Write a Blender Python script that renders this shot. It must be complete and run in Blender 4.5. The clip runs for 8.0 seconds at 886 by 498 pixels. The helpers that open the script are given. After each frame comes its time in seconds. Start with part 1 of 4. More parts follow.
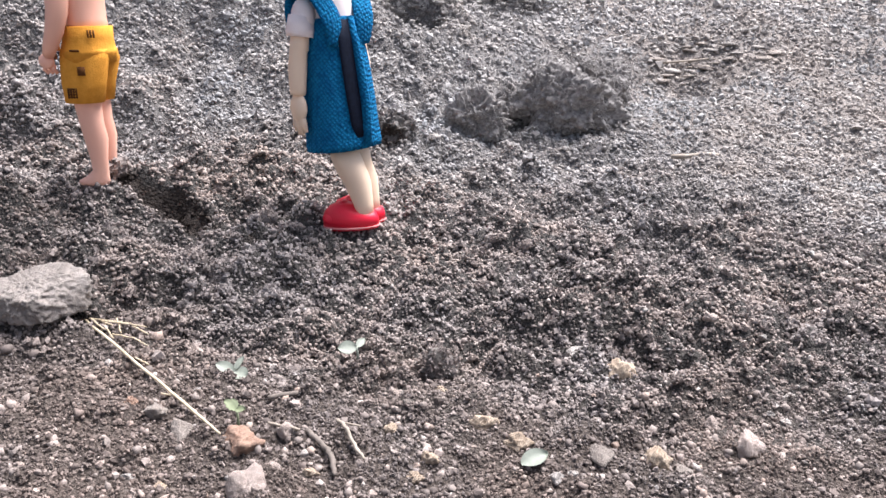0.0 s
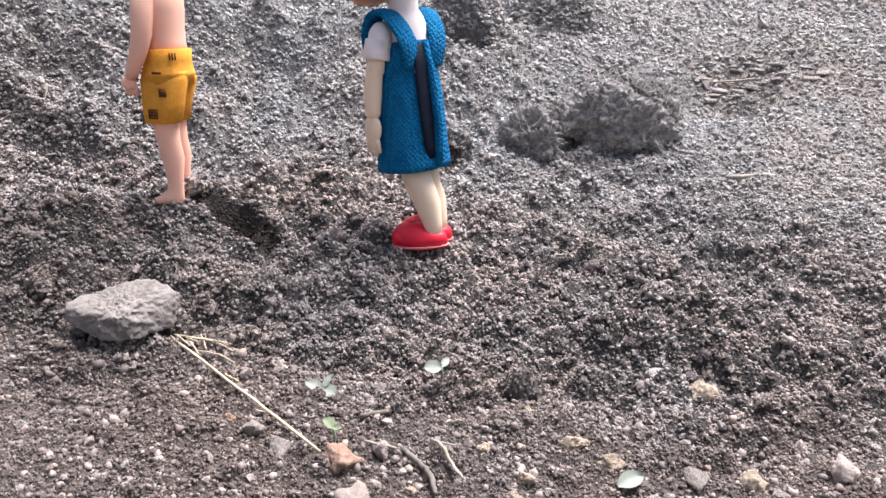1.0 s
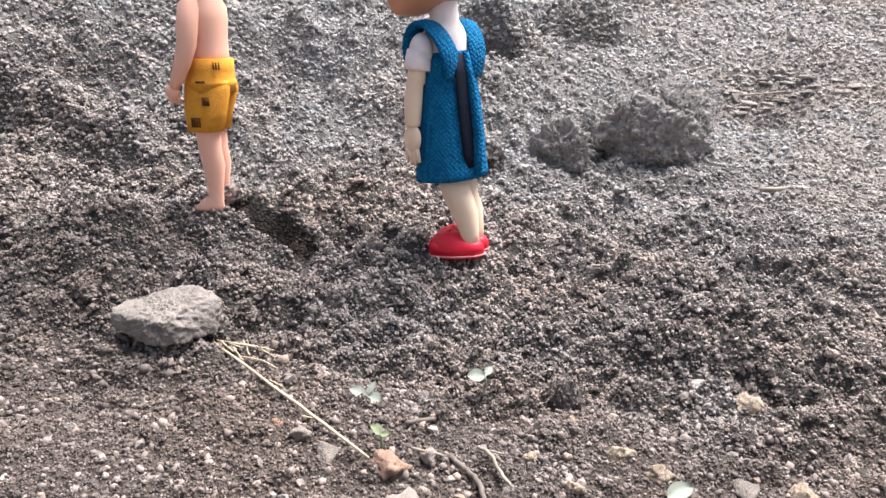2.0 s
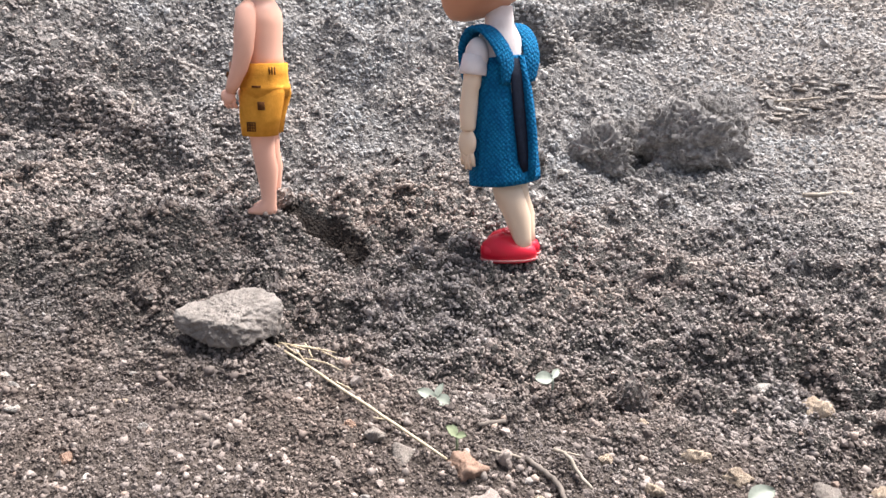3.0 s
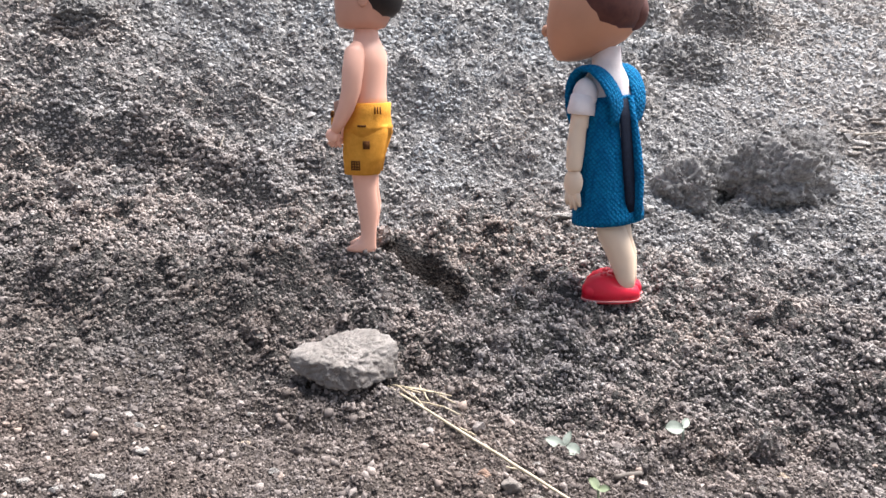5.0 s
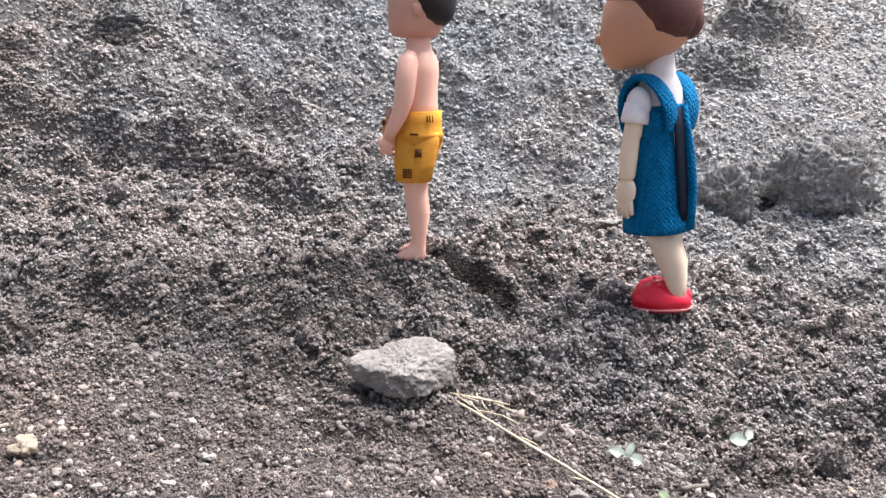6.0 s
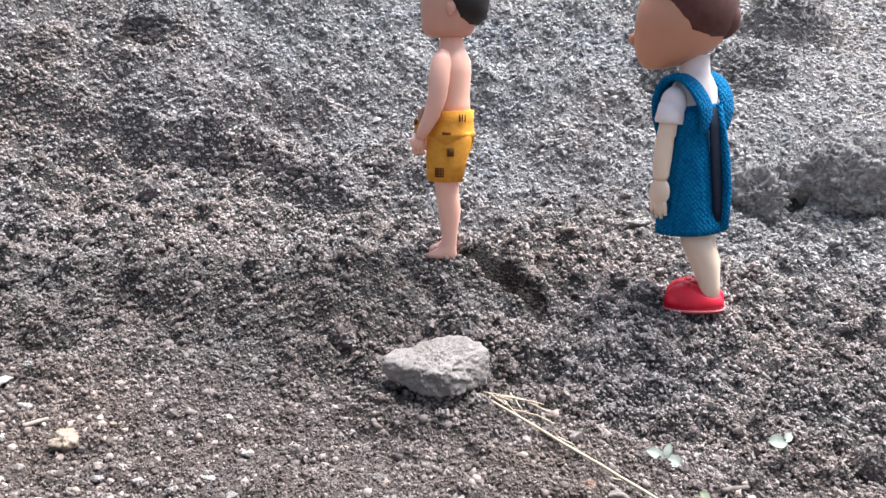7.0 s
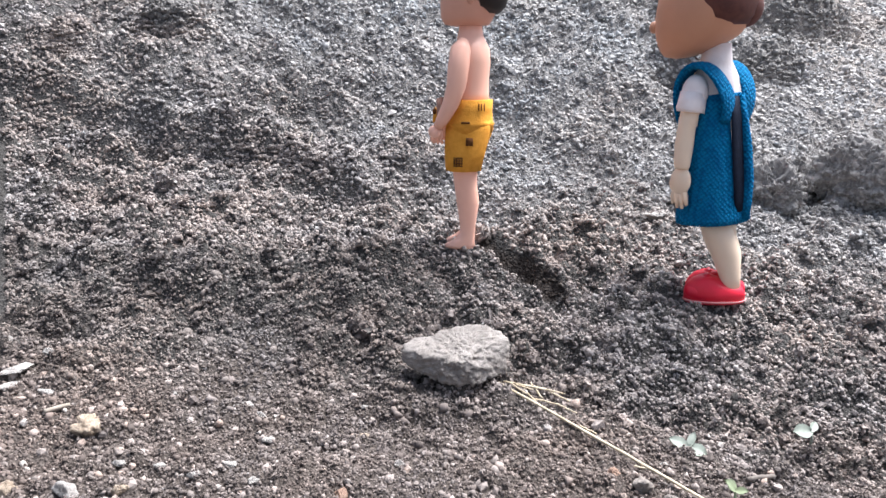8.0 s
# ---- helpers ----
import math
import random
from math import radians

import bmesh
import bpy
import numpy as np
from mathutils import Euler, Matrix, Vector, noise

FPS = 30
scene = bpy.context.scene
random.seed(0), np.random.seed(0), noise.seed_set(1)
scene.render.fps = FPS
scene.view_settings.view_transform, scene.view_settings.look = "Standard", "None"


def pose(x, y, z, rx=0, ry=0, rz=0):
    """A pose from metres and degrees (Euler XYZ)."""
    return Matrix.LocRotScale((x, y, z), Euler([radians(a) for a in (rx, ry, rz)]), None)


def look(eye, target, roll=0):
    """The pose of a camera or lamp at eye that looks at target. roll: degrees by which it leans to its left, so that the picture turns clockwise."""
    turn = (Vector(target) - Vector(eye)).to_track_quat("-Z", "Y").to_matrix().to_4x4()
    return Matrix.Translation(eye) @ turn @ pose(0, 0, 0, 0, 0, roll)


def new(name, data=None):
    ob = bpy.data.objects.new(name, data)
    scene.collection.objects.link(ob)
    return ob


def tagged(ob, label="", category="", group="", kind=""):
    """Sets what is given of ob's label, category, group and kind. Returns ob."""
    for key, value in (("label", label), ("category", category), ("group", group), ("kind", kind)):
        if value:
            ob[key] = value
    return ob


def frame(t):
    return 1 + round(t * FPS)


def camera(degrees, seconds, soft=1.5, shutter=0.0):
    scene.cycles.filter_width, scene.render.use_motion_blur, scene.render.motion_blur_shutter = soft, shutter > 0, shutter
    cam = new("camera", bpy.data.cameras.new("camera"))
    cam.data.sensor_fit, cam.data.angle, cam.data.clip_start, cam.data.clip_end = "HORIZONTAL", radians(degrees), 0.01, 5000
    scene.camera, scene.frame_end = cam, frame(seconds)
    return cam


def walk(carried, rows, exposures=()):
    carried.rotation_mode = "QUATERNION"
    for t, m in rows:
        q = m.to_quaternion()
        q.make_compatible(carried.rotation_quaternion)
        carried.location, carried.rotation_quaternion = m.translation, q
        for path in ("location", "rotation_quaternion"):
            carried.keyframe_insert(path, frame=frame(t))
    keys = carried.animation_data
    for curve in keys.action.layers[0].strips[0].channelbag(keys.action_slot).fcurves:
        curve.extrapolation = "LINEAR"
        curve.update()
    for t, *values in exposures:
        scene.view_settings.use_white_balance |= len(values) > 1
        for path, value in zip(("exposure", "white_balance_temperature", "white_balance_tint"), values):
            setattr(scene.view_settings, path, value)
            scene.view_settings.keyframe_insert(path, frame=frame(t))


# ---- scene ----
cam = camera(62.47, 8.0, soft=1.55)
PATH = [
    (0, (0.00024, 0.02624, 0.20054), (-0.00034, 0.97594, -0.11261), -0.013),
    (0.5, (-0.02060, 0.02394, 0.20017), (-0.03189, 0.97621, -0.10487), -0.023),
    (1, (-0.03968, 0.02071, 0.20653), (-0.06350, 0.97597, -0.08827), 0.054),
    (1.2, (-0.04424, 0.01911, 0.20576), (-0.07417, 0.97525, -0.08562), 0.087),
    (2.3, (-0.06523, 0.01709, 0.20534), (-0.11283, 0.97681, -0.07154), 0.275),
    (2.5, (-0.07276, 0.01636, 0.20235), (-0.12303, 0.97642, -0.07291), 0.250),
    (3, (-0.09183, 0.01403, 0.20211), (-0.14735, 0.97563, -0.06666), 0.189),
    (3.5, (-0.10387, 0.01706, 0.21040), (-0.16480, 0.98110, -0.04828), 0.109),
    (4, (-0.12240, 0.01832, 0.21620), (-0.19159, 0.98426, -0.03314), 0.060),
    (4.5, (-0.13950, 0.01685, 0.21373), (-0.21904, 0.98371, -0.02887), 0.087),
    (4.7, (-0.14280, 0.01675, 0.21192), (-0.22878, 0.98419, -0.02613), 0.086),
    (6, (-0.17752, 0.01235, 0.21809), (-0.29243, 0.97734, -0.01770), 0.048),
    (6.5, (-0.18181, 0.01163, 0.21954), (-0.30696, 0.97559, -0.01522), 0.082),
    (7, (-0.19121, 0.00999, 0.21720), (-0.32472, 0.97271, -0.01805), 0.155),
    (7.5, (-0.19608, 0.01081, 0.20983), (-0.33621, 0.97251, -0.02576), 0.205),
    (8, (-0.19889, 0.00948, 0.20934), (-0.34390, 0.97040, -0.02647), 0.174),
]
walk(cam, [(t, look(eye, target, roll)) for t, eye, target, roll in PATH],
     [(0, 1.46, 6270, 14), (1.2, 1.46, 6270, 14), (2.4, 1.53, 6560, 11), (3.5, 1.53, 6520, 11), (4.6, 1.53, 6320, 10), (6, 1.60, 6150, 9.5), (7, 1.61, 6010, 9.5), (8, 1.62, 6030, 9.5)])

# ---- light: a bright, thinly clouded day ----
SUN_UP, SUN_TURN = 66.0, 48.0
world = bpy.data.worlds.new("sky")
scene.world = world
world.use_nodes = True
wn = world.node_tree.nodes
sky = wn.new("ShaderNodeTexSky")
sky.sky_type, sky.sun_disc = "NISHITA", False
sky.sun_elevation, sky.sun_rotation = radians(SUN_UP), radians(SUN_TURN)
sky.dust_density, sky.ozone_density = 4.0, 0.6
wn["Background"].inputs["Strength"].default_value = 0.071
veil = wn.new("ShaderNodeHueSaturation")
veil.inputs["Saturation"].default_value = 0.7
world.node_tree.links.new(sky.outputs["Color"], veil.inputs["Color"])
world.node_tree.links.new(veil.outputs["Color"], wn["Background"].inputs["Color"])
sun_data = bpy.data.lights.new("sun", "SUN")
sun_data.energy, sun_data.angle, sun_data.color = 4.2, radians(46), (1.0, 0.975, 0.955)
sun = new("sun", sun_data)
a, e = radians(SUN_TURN), radians(SUN_UP)
sun_way = Vector((math.sin(a) * math.cos(e), math.cos(a) * math.cos(e), math.sin(e)))
sun.matrix_world = look(sun_way * 20, (0, 0, 0))


# ---- materials ----
class Nodes:
    """A small builder for node materials."""

    def __init__(self, name, rough=0.8, spec=0.3):
        self.m = bpy.data.materials.new(name)
        self.m.use_nodes = True
        self.t = self.m.node_tree
        self.b = self.t.nodes["Principled BSDF"]
        self.b.inputs["Roughness"].default_value = rough
        self.b.inputs["Specular IOR Level"].default_value = spec

    def put(self, socket, value):
        if isinstance(value, bpy.types.NodeSocket):
            self.t.links.new(value, socket)
        else:
            socket.default_value = value

    def place(self):
        return self.t.nodes.new("ShaderNodeNewGeometry").outputs["Position"]

    def local(self):
        return self.t.nodes.new("ShaderNodeTexCoord").outputs["Object"]

    def island(self):
        return self.t.nodes.new("ShaderNodeNewGeometry").outputs["Random Per Island"]

    def thing(self):
        return self.t.nodes.new("ShaderNodeObjectInfo").outputs["Random"]

    def noise(self, scale, at=None, detail=3.0, rough=0.6):
        n = self.t.nodes.new("ShaderNodeTexNoise")
        n.inputs["Scale"].default_value, n.inputs["Detail"].default_value, n.inputs["Roughness"].default_value = scale, detail, rough
        self.put(n.inputs["Vector"], at or self.place())
        return n.outputs["Fac"]

    def cells(self, scale, at=None, chance=1.0):
        n = self.t.nodes.new("ShaderNodeTexVoronoi")
        n.inputs["Scale"].default_value, n.inputs["Randomness"].default_value = scale, chance
        self.put(n.inputs["Vector"], at or self.place())
        return n.outputs["Distance"]

    def ramp(self, value, stops):
        n = self.t.nodes.new("ShaderNodeValToRGB")
        while len(n.color_ramp.elements) < len(stops):
            n.color_ramp.elements.new(0.5)
        for el, (p, c) in zip(n.color_ramp.elements, stops):
            el.position, el.color = p, (*c, 1) if len(c) == 3 else c
        self.put(n.inputs["Fac"], value)
        return n.outputs["Color"]

    def mix(self, fac, one, two, how="MIX"):
        n = self.t.nodes.new("ShaderNodeMix")
        n.data_type, n.blend_type = "RGBA", how
        self.put(n.inputs["Factor"], fac)
        self.put(n.inputs["A"], one if isinstance(one, bpy.types.NodeSocket) else (*one, 1))
        self.put(n.inputs["B"], two if isinstance(two, bpy.types.NodeSocket) else (*two, 1))
        return n.outputs["Result"]

    def maths(self, how, one, two=0.0, clamp=False):
        n = self.t.nodes.new("ShaderNodeMath")
        n.operation, n.use_clamp = how, clamp
        self.put(n.inputs[0], one)
        self.put(n.inputs[1], two)
        return n.outputs["Value"]

    def axis(self, which, at=None):
        n = self.t.nodes.new("ShaderNodeSeparateXYZ")
        self.put(n.inputs["Vector"], at or self.place())
        return n.outputs[which]

    def step(self, value, low, high):
        n = self.t.nodes.new("ShaderNodeMapRange")
        n.interpolation_type = "SMOOTHSTEP"
        n.inputs["From Min"].default_value, n.inputs["From Max"].default_value = low, high
        self.put(n.inputs["Value"], value)
        return n.outputs["Result"]

    def bump(self, height, strength=0.5, distance=0.001):
        n = self.t.nodes.new("ShaderNodeBump")
        n.inputs["Strength"].default_value, n.inputs["Distance"].default_value = strength, distance
        self.put(n.inputs["Height"], height)
        self.put(self.b.inputs["Normal"], n.outputs["Normal"])

    def done(self, colour, rough=None):
        self.put(self.b.inputs["Base Color"], colour if isinstance(colour, bpy.types.NodeSocket) else (*colour, 1))
        if rough is not None:
            self.put(self.b.inputs["Roughness"], rough)
        return self.m


def soil_share(n):
    """How far the brown soil replaces the dark gravel at a place: in front of the heap, and on the dusty side."""
    p = n.place()
    x, y = n.axis("X", p), n.axis("Y", p)
    patch = n.maths("MULTIPLY", n.maths("SUBTRACT", n.noise(16, p, 5, 0.7), 0.5), 0.26)
    aslant = n.maths("MULTIPLY", n.maths("ADD", n.maths("MAXIMUM", n.maths("MINIMUM", x, 0.12), -0.25), 0.1), 0.22)
    front = n.step(n.maths("ADD", n.maths("SUBTRACT", n.maths("SUBTRACT", 0.405, aslant), y), patch), -0.07, 0.06)
    lean = n.maths("MULTIPLY", n.maths("SUBTRACT", y, 0.55), 0.35)
    side = n.step(n.maths("ADD", n.maths("ADD", n.maths("SUBTRACT", x, 0.34), lean), patch), -0.09, 0.13)
    return front, side


def pale_share(n):
    """How far pale stone dust lies on the gravel: more of it up the slope."""
    p = n.place()
    patch = n.maths("MULTIPLY", n.maths("SUBTRACT", n.noise(7, p, 4), 0.5), 0.5)
    across = n.maths("MULTIPLY", n.maths("ADD", n.maths("MINIMUM", n.axis("X", p), 0.0), 0.2), 0.28)
    return n.step(n.maths("ADD", n.maths("ADD", n.axis("Y", p), across), patch), 0.50, 1.0)


def dark_front_share(n):
    """1 on the left part of the heap's front, where the gravel is darker."""
    p = n.place()
    patch = n.maths("MULTIPLY", n.maths("SUBTRACT", n.noise(12, p, 4), 0.5), 0.12)
    y = n.maths("ADD", n.axis("Y", p), patch)
    band = n.maths("MULTIPLY", n.step(y, 0.40, 0.45), n.maths("SUBTRACT", 1.0, n.step(y, 0.53, 0.60)))
    return n.maths("MULTIPLY", band, n.maths("SUBTRACT", 1.0, n.step(n.axis("X", p), -0.38, -0.16)))


# darker earth at the slope's lumps, with overhang shade put into the colour
SHADED_LUMPS = ((-0.052, 0.783, 0.024), (-0.034, 1.036, 0.038), (0.105, 1.145, 0.05), (0.20, 1.33, 0.08), (0.03, 1.33, 0.08), (-0.685, 0.915, 0.035))
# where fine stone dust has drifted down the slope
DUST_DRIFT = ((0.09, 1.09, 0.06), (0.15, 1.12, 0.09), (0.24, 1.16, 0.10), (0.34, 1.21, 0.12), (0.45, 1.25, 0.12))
# damp earth in prints and furrows; their shade and overhang shade painted in too
SHADED_PRINTS = ((-0.252, 0.599, 0.012), (-0.240, 0.599, 0.018), (-0.224, 0.601, 0.023), (-0.211, 0.597, 0.017), (-0.198, 0.589, 0.013), (-0.183, 0.577, 0.011), (-0.166, 0.564, 0.012), (-0.150, 0.553, 0.009), (-0.088, 0.605, 0.010), (0.180, 0.608, 0.014), (0.202, 0.604, 0.014), (-0.170, 0.676, 0.012), (-0.038, 1.026, 0.030), (-0.052, 0.777, 0.014))


def spot_share(n, spots):
    """1 inside the given spots, with ragged edges."""
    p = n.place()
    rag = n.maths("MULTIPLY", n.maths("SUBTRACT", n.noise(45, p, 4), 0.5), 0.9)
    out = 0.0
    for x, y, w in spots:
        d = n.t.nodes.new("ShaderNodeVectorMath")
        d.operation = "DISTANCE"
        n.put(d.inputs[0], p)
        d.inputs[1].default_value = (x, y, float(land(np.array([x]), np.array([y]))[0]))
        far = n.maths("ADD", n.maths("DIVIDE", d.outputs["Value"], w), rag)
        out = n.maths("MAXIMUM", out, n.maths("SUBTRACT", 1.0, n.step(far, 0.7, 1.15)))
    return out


def m_ground():
    n = Nodes("gravel bed", 0.9, 0.25)
    # bed tones sit well below the grains', painting shade into the gaps between them
    dark = n.ramp(n.noise(700, detail=4), [(0.3, (0.022, 0.02, 0.018)), (0.5, (0.045, 0.041, 0.038)), (0.7, (0.09, 0.083, 0.077))])
    soil = n.ramp(n.noise(420, detail=5), [(0.3, (0.035, 0.028, 0.024)), (0.52, (0.08, 0.064, 0.055)), (0.72, (0.16, 0.13, 0.113))])
    n.bump(n.maths("ADD", n.noise(700, detail=4), n.maths("MULTIPLY", n.cells(420), -1.0)), 1.0, 0.002)
    dark = n.mix(pale_share(n), dark, n.ramp(n.noise(330, detail=4), [(0.3, (0.11, 0.104, 0.100)), (0.55, (0.175, 0.165, 0.160)), (0.75, (0.25, 0.238, 0.230))]))
    front, side = soil_share(n)
    base = n.mix(side, n.mix(front, dark, soil), (0.22, 0.195, 0.178))
    # the near-black tone also paints the hollows' shade into the bed
    return n.done(n.mix(spot_share(n, SHADED_PRINTS), base, (0.046, 0.037, 0.032)))


def m_grain():
    n = Nodes("gravel grain", 0.9, 0.15)
    r = n.island()
    dark = n.ramp(r, [(0.0, (0.175, 0.146, 0.133)), (0.5, (0.276, 0.229, 0.209)), (0.9, (0.325, 0.276, 0.254)), (0.985, (0.365, 0.317, 0.293)), (1.0, (0.46, 0.425, 0.40))])
    pale = n.ramp(r, [(0.0, (0.260, 0.247, 0.240)), (0.5, (0.334, 0.315, 0.306)), (0.95, (0.360, 0.346, 0.339)), (1.0, (0.408, 0.389, 0.379))])
    dark = n.mix(pale_share(n), dark, pale)
    soil = n.ramp(r, [(0.0, (0.085, 0.068, 0.061)), (0.5, (0.145, 0.116, 0.104)), (0.9, (0.215, 0.174, 0.157)), (0.97, (0.27, 0.22, 0.20)), (1.0, (0.37, 0.32, 0.29))])
    dust = n.ramp(r, [(0.0, (0.26, 0.233, 0.217)), (0.5, (0.297, 0.275, 0.261)), (0.9, (0.37, 0.337, 0.316)), (1.0, (0.54, 0.51, 0.48))])
    front, side = soil_share(n)
    tint = n.ramp(n.noise(9, detail=3), [(0.35, (0.9, 0.96, 1.0)), (0.65, (1.0, 0.97, 0.93))])
    n.bump(n.noise(1600, detail=2), 0.5, 0.0005)
    dark = n.mix(n.maths("MULTIPLY", dark_front_share(n), 0.5), dark, (0.11, 0.093, 0.085))
    base = n.mix(1.0, n.mix(side, n.mix(front, dark, soil), dust), tint, "MULTIPLY")
    base = n.mix(n.maths("MULTIPLY", spot_share(n, DUST_DRIFT), 0.6), base, (0.36, 0.345, 0.335))
    # darkens the grains for lump earth and the painted shade below overhangs
    base = n.mix(spot_share(n, SHADED_LUMPS), base, (0.21, 0.198, 0.188))
    # same dark tone on the grains: damp earth plus painted hollow shade
    return n.done(n.mix(spot_share(n, SHADED_PRINTS), base, (0.046, 0.037, 0.032)))


def m_pebble_mix():
    n = Nodes("mixed pebbles", 0.8, 0.35)
    r = n.island()
    c = n.ramp(r, [(0.0, (0.15, 0.125, 0.112)), (0.4, (0.26, 0.218, 0.196)), (0.65, (0.335, 0.276, 0.247)), (0.8, (0.35, 0.26, 0.21)), (0.93, (0.38, 0.322, 0.29)), (1.0, (0.45, 0.405, 0.37))])
    n.bump(n.noise(900, detail=4), 0.6, 0.0008)
    return n.done(n.mix(n.step(n.noise(500, detail=4), 0.45, 0.75), c, (0.20, 0.17, 0.15)))


def m_stone(name, low, high, fleck, scale=9.0, depth=0.0012):
    n = Nodes(name, 0.85, 0.3)
    p = n.local()
    base = n.ramp(n.noise(scale * 0.25, p, 5), [(0.3, low), (0.7, high)])
    spots = n.step(n.noise(scale * 2.2, p, 3, 0.7), 0.55, 0.72)
    n.bump(n.maths("ADD", n.noise(scale, p, 5, 0.7), n.noise(scale * 4, p, 2)), 0.7, depth)
    shade = n.maths("ADD", 0.8, n.maths("MULTIPLY", n.thing(), 0.4))
    base = n.mix(n.maths("MULTIPLY", n.step(n.noise(scale * 0.6, p, 5, 0.7), 0.46, 0.68), 0.35), base, (0.24, 0.20, 0.175))
    return n.done(n.mix(1.0, n.mix(spots, base, fleck), n.ramp(shade, [(0, (0, 0, 0)), (1, (1, 1, 1))]), "MULTIPLY"))


def m_plain(name, low, high, scale, rough=0.6, spec=0.4, bump=0.2):
    n = Nodes(name, rough, spec)
    p = n.local()
    n.bump(n.noise(scale * 3, p, 3), bump, 0.0006)
    return n.done(n.ramp(n.noise(scale, p, 4), [(0.3, low), (0.7, high)]))


def m_knit():
    n = Nodes("blue knit", 0.95, 0.1)
    p = n.local()
    v = n.t.nodes.new("ShaderNodeVectorRotate")
    v.rotation_type = "Y_AXIS"
    n.put(v.inputs["Vector"], p)
    v.inputs["Angle"].default_value = radians(42)
    c = n.cells(390, v.outputs["Vector"], 0.35)
    n.bump(c, 0.8, 0.002)
    base = n.ramp(n.noise(60, p, 4), [(0.3, (0.004, 0.112, 0.262)), (0.7, (0.008, 0.175, 0.365))])
    return n.done(n.mix(n.step(c, 0.25, 0.8), n.mix(0.12, base, (0.012, 0.24, 0.40)), (0.003, 0.08, 0.205)))


ROCK = m_stone("grey rock", (0.19, 0.167, 0.149), (0.35, 0.313, 0.284), (0.11, 0.094, 0.083), 320, 0.0012)
STONES = {
    "terracotta": m_stone("terracotta stone", (0.33, 0.20, 0.143), (0.47, 0.315, 0.235), (0.25, 0.16, 0.122)),
    "brown": m_stone("grey-brown stone", (0.24, 0.206, 0.181), (0.35, 0.306, 0.27), (0.18, 0.154, 0.134)),
    "pink": m_stone("pinkish stone", (0.35, 0.282, 0.248), (0.49, 0.413, 0.372), (0.27, 0.21, 0.184)),
    "tan": m_stone("tan stone", (0.37, 0.278, 0.20), (0.51, 0.415, 0.32), (0.29, 0.215, 0.155)),
    "white": m_stone("whitish stone", (0.31, 0.283, 0.26), (0.46, 0.428, 0.397), (0.24, 0.215, 0.195)),
}
STRAW = m_plain("dry straw", (0.39, 0.31, 0.20), (0.58, 0.49, 0.36), 160, 0.6)
TWIG = m_plain("dry twig", (0.085, 0.07, 0.06), (0.19, 0.16, 0.138), 200, 0.85)
PALE_STICK = m_plain("bleached stalk", (0.22, 0.182, 0.145), (0.38, 0.33, 0.275), 160, 0.8)
LEAF = m_plain("pale green leaf", (0.165, 0.185, 0.152), (0.245, 0.268, 0.222), 120, 0.55, 0.4, 0.3)
SPROUT = m_plain("light green sprout", (0.17, 0.20, 0.115), (0.26, 0.295, 0.185), 160, 0.6)
SKIN = m_plain("pink doll plastic", (0.85, 0.465, 0.345), (0.89, 0.50, 0.375), 30, 0.45, 0.4, 0.05)
CREAM = m_plain("cream doll plastic", (0.80, 0.61, 0.45), (0.84, 0.65, 0.49), 30, 0.4, 0.4, 0.05)
BROW = m_plain("tanned doll plastic", (0.60, 0.31, 0.225), (0.66, 0.345, 0.25), 30, 0.45, 0.4, 0.05)
FACE = m_plain("brown doll plastic", (0.52, 0.25, 0.15), (0.57, 0.285, 0.175), 30, 0.5, 0.35, 0.05)
HAIR = m_plain("black moulded hair", (0.012, 0.009, 0.009), (0.025, 0.018, 0.017), 150, 0.6)
AUBURN = m_plain("auburn moulded hair", (0.07, 0.022, 0.018), (0.12, 0.04, 0.03), 150, 0.7)
MUSTARD = m_plain("mustard cotton", (0.60, 0.255, 0.032), (0.72, 0.325, 0.05), 220, 0.9, 0.1, 0.6)
PATCH = m_plain("brown print", (0.09, 0.035, 0.012), (0.15, 0.06, 0.02), 300, 0.9, 0.1)
POUCH = m_plain("dull pink cloth", (0.30, 0.16, 0.12), (0.42, 0.24, 0.18), 200, 0.9, 0.1)
KNIT = m_knit()
NAVY = m_plain("navy tape", (0.004, 0.006, 0.014), (0.009, 0.014, 0.030), 300, 0.85, 0.15, 0.5)
WHITE_CLOTH = m_plain("white cotton", (0.80, 0.70, 0.68), (0.86, 0.78, 0.76), 120, 0.9, 0.15, 0.4)
RED = m_plain("red shoe plastic", (0.66, 0.006, 0.028), (0.74, 0.012, 0.04), 60, 0.38, 0.45, 0.05)
TRIM = m_plain("pale sole edge", (0.70, 0.25, 0.25), (0.74, 0.30, 0.30), 60, 0.5)


# ---- the lie of the land ----
def lattice(ix, iy, seed):
    h = (ix.astype(np.int64) * 374761393 + iy.astype(np.int64) * 668265263 + seed * 974634301) & 0xFFFFFFFF
    h = ((h ^ (h >> 13)) * 1274126177) & 0xFFFFFFFF
    h = ((h ^ (h >> 16)) * 2246822519) & 0xFFFFFFFF
    return (h & 0xFFFFFF) / float(0x1000000)


def wave(x, y, size, seed):
    """Smooth noise from 0 to 1, with lumps of that size."""
    u, v = x / size, y / size
    iu, iv = np.floor(u), np.floor(v)
    fu, fv = u - iu, v - iv
    fu, fv = fu * fu * (3 - 2 * fu), fv * fv * (3 - 2 * fv)
    a, b = lattice(iu, iv, seed), lattice(iu + 1, iv, seed)
    c, d = lattice(iu, iv + 1, seed), lattice(iu + 1, iv + 1, seed)
    return (a + (b - a) * fu) * (1 - fv) + (c + (d - c) * fu) * fv


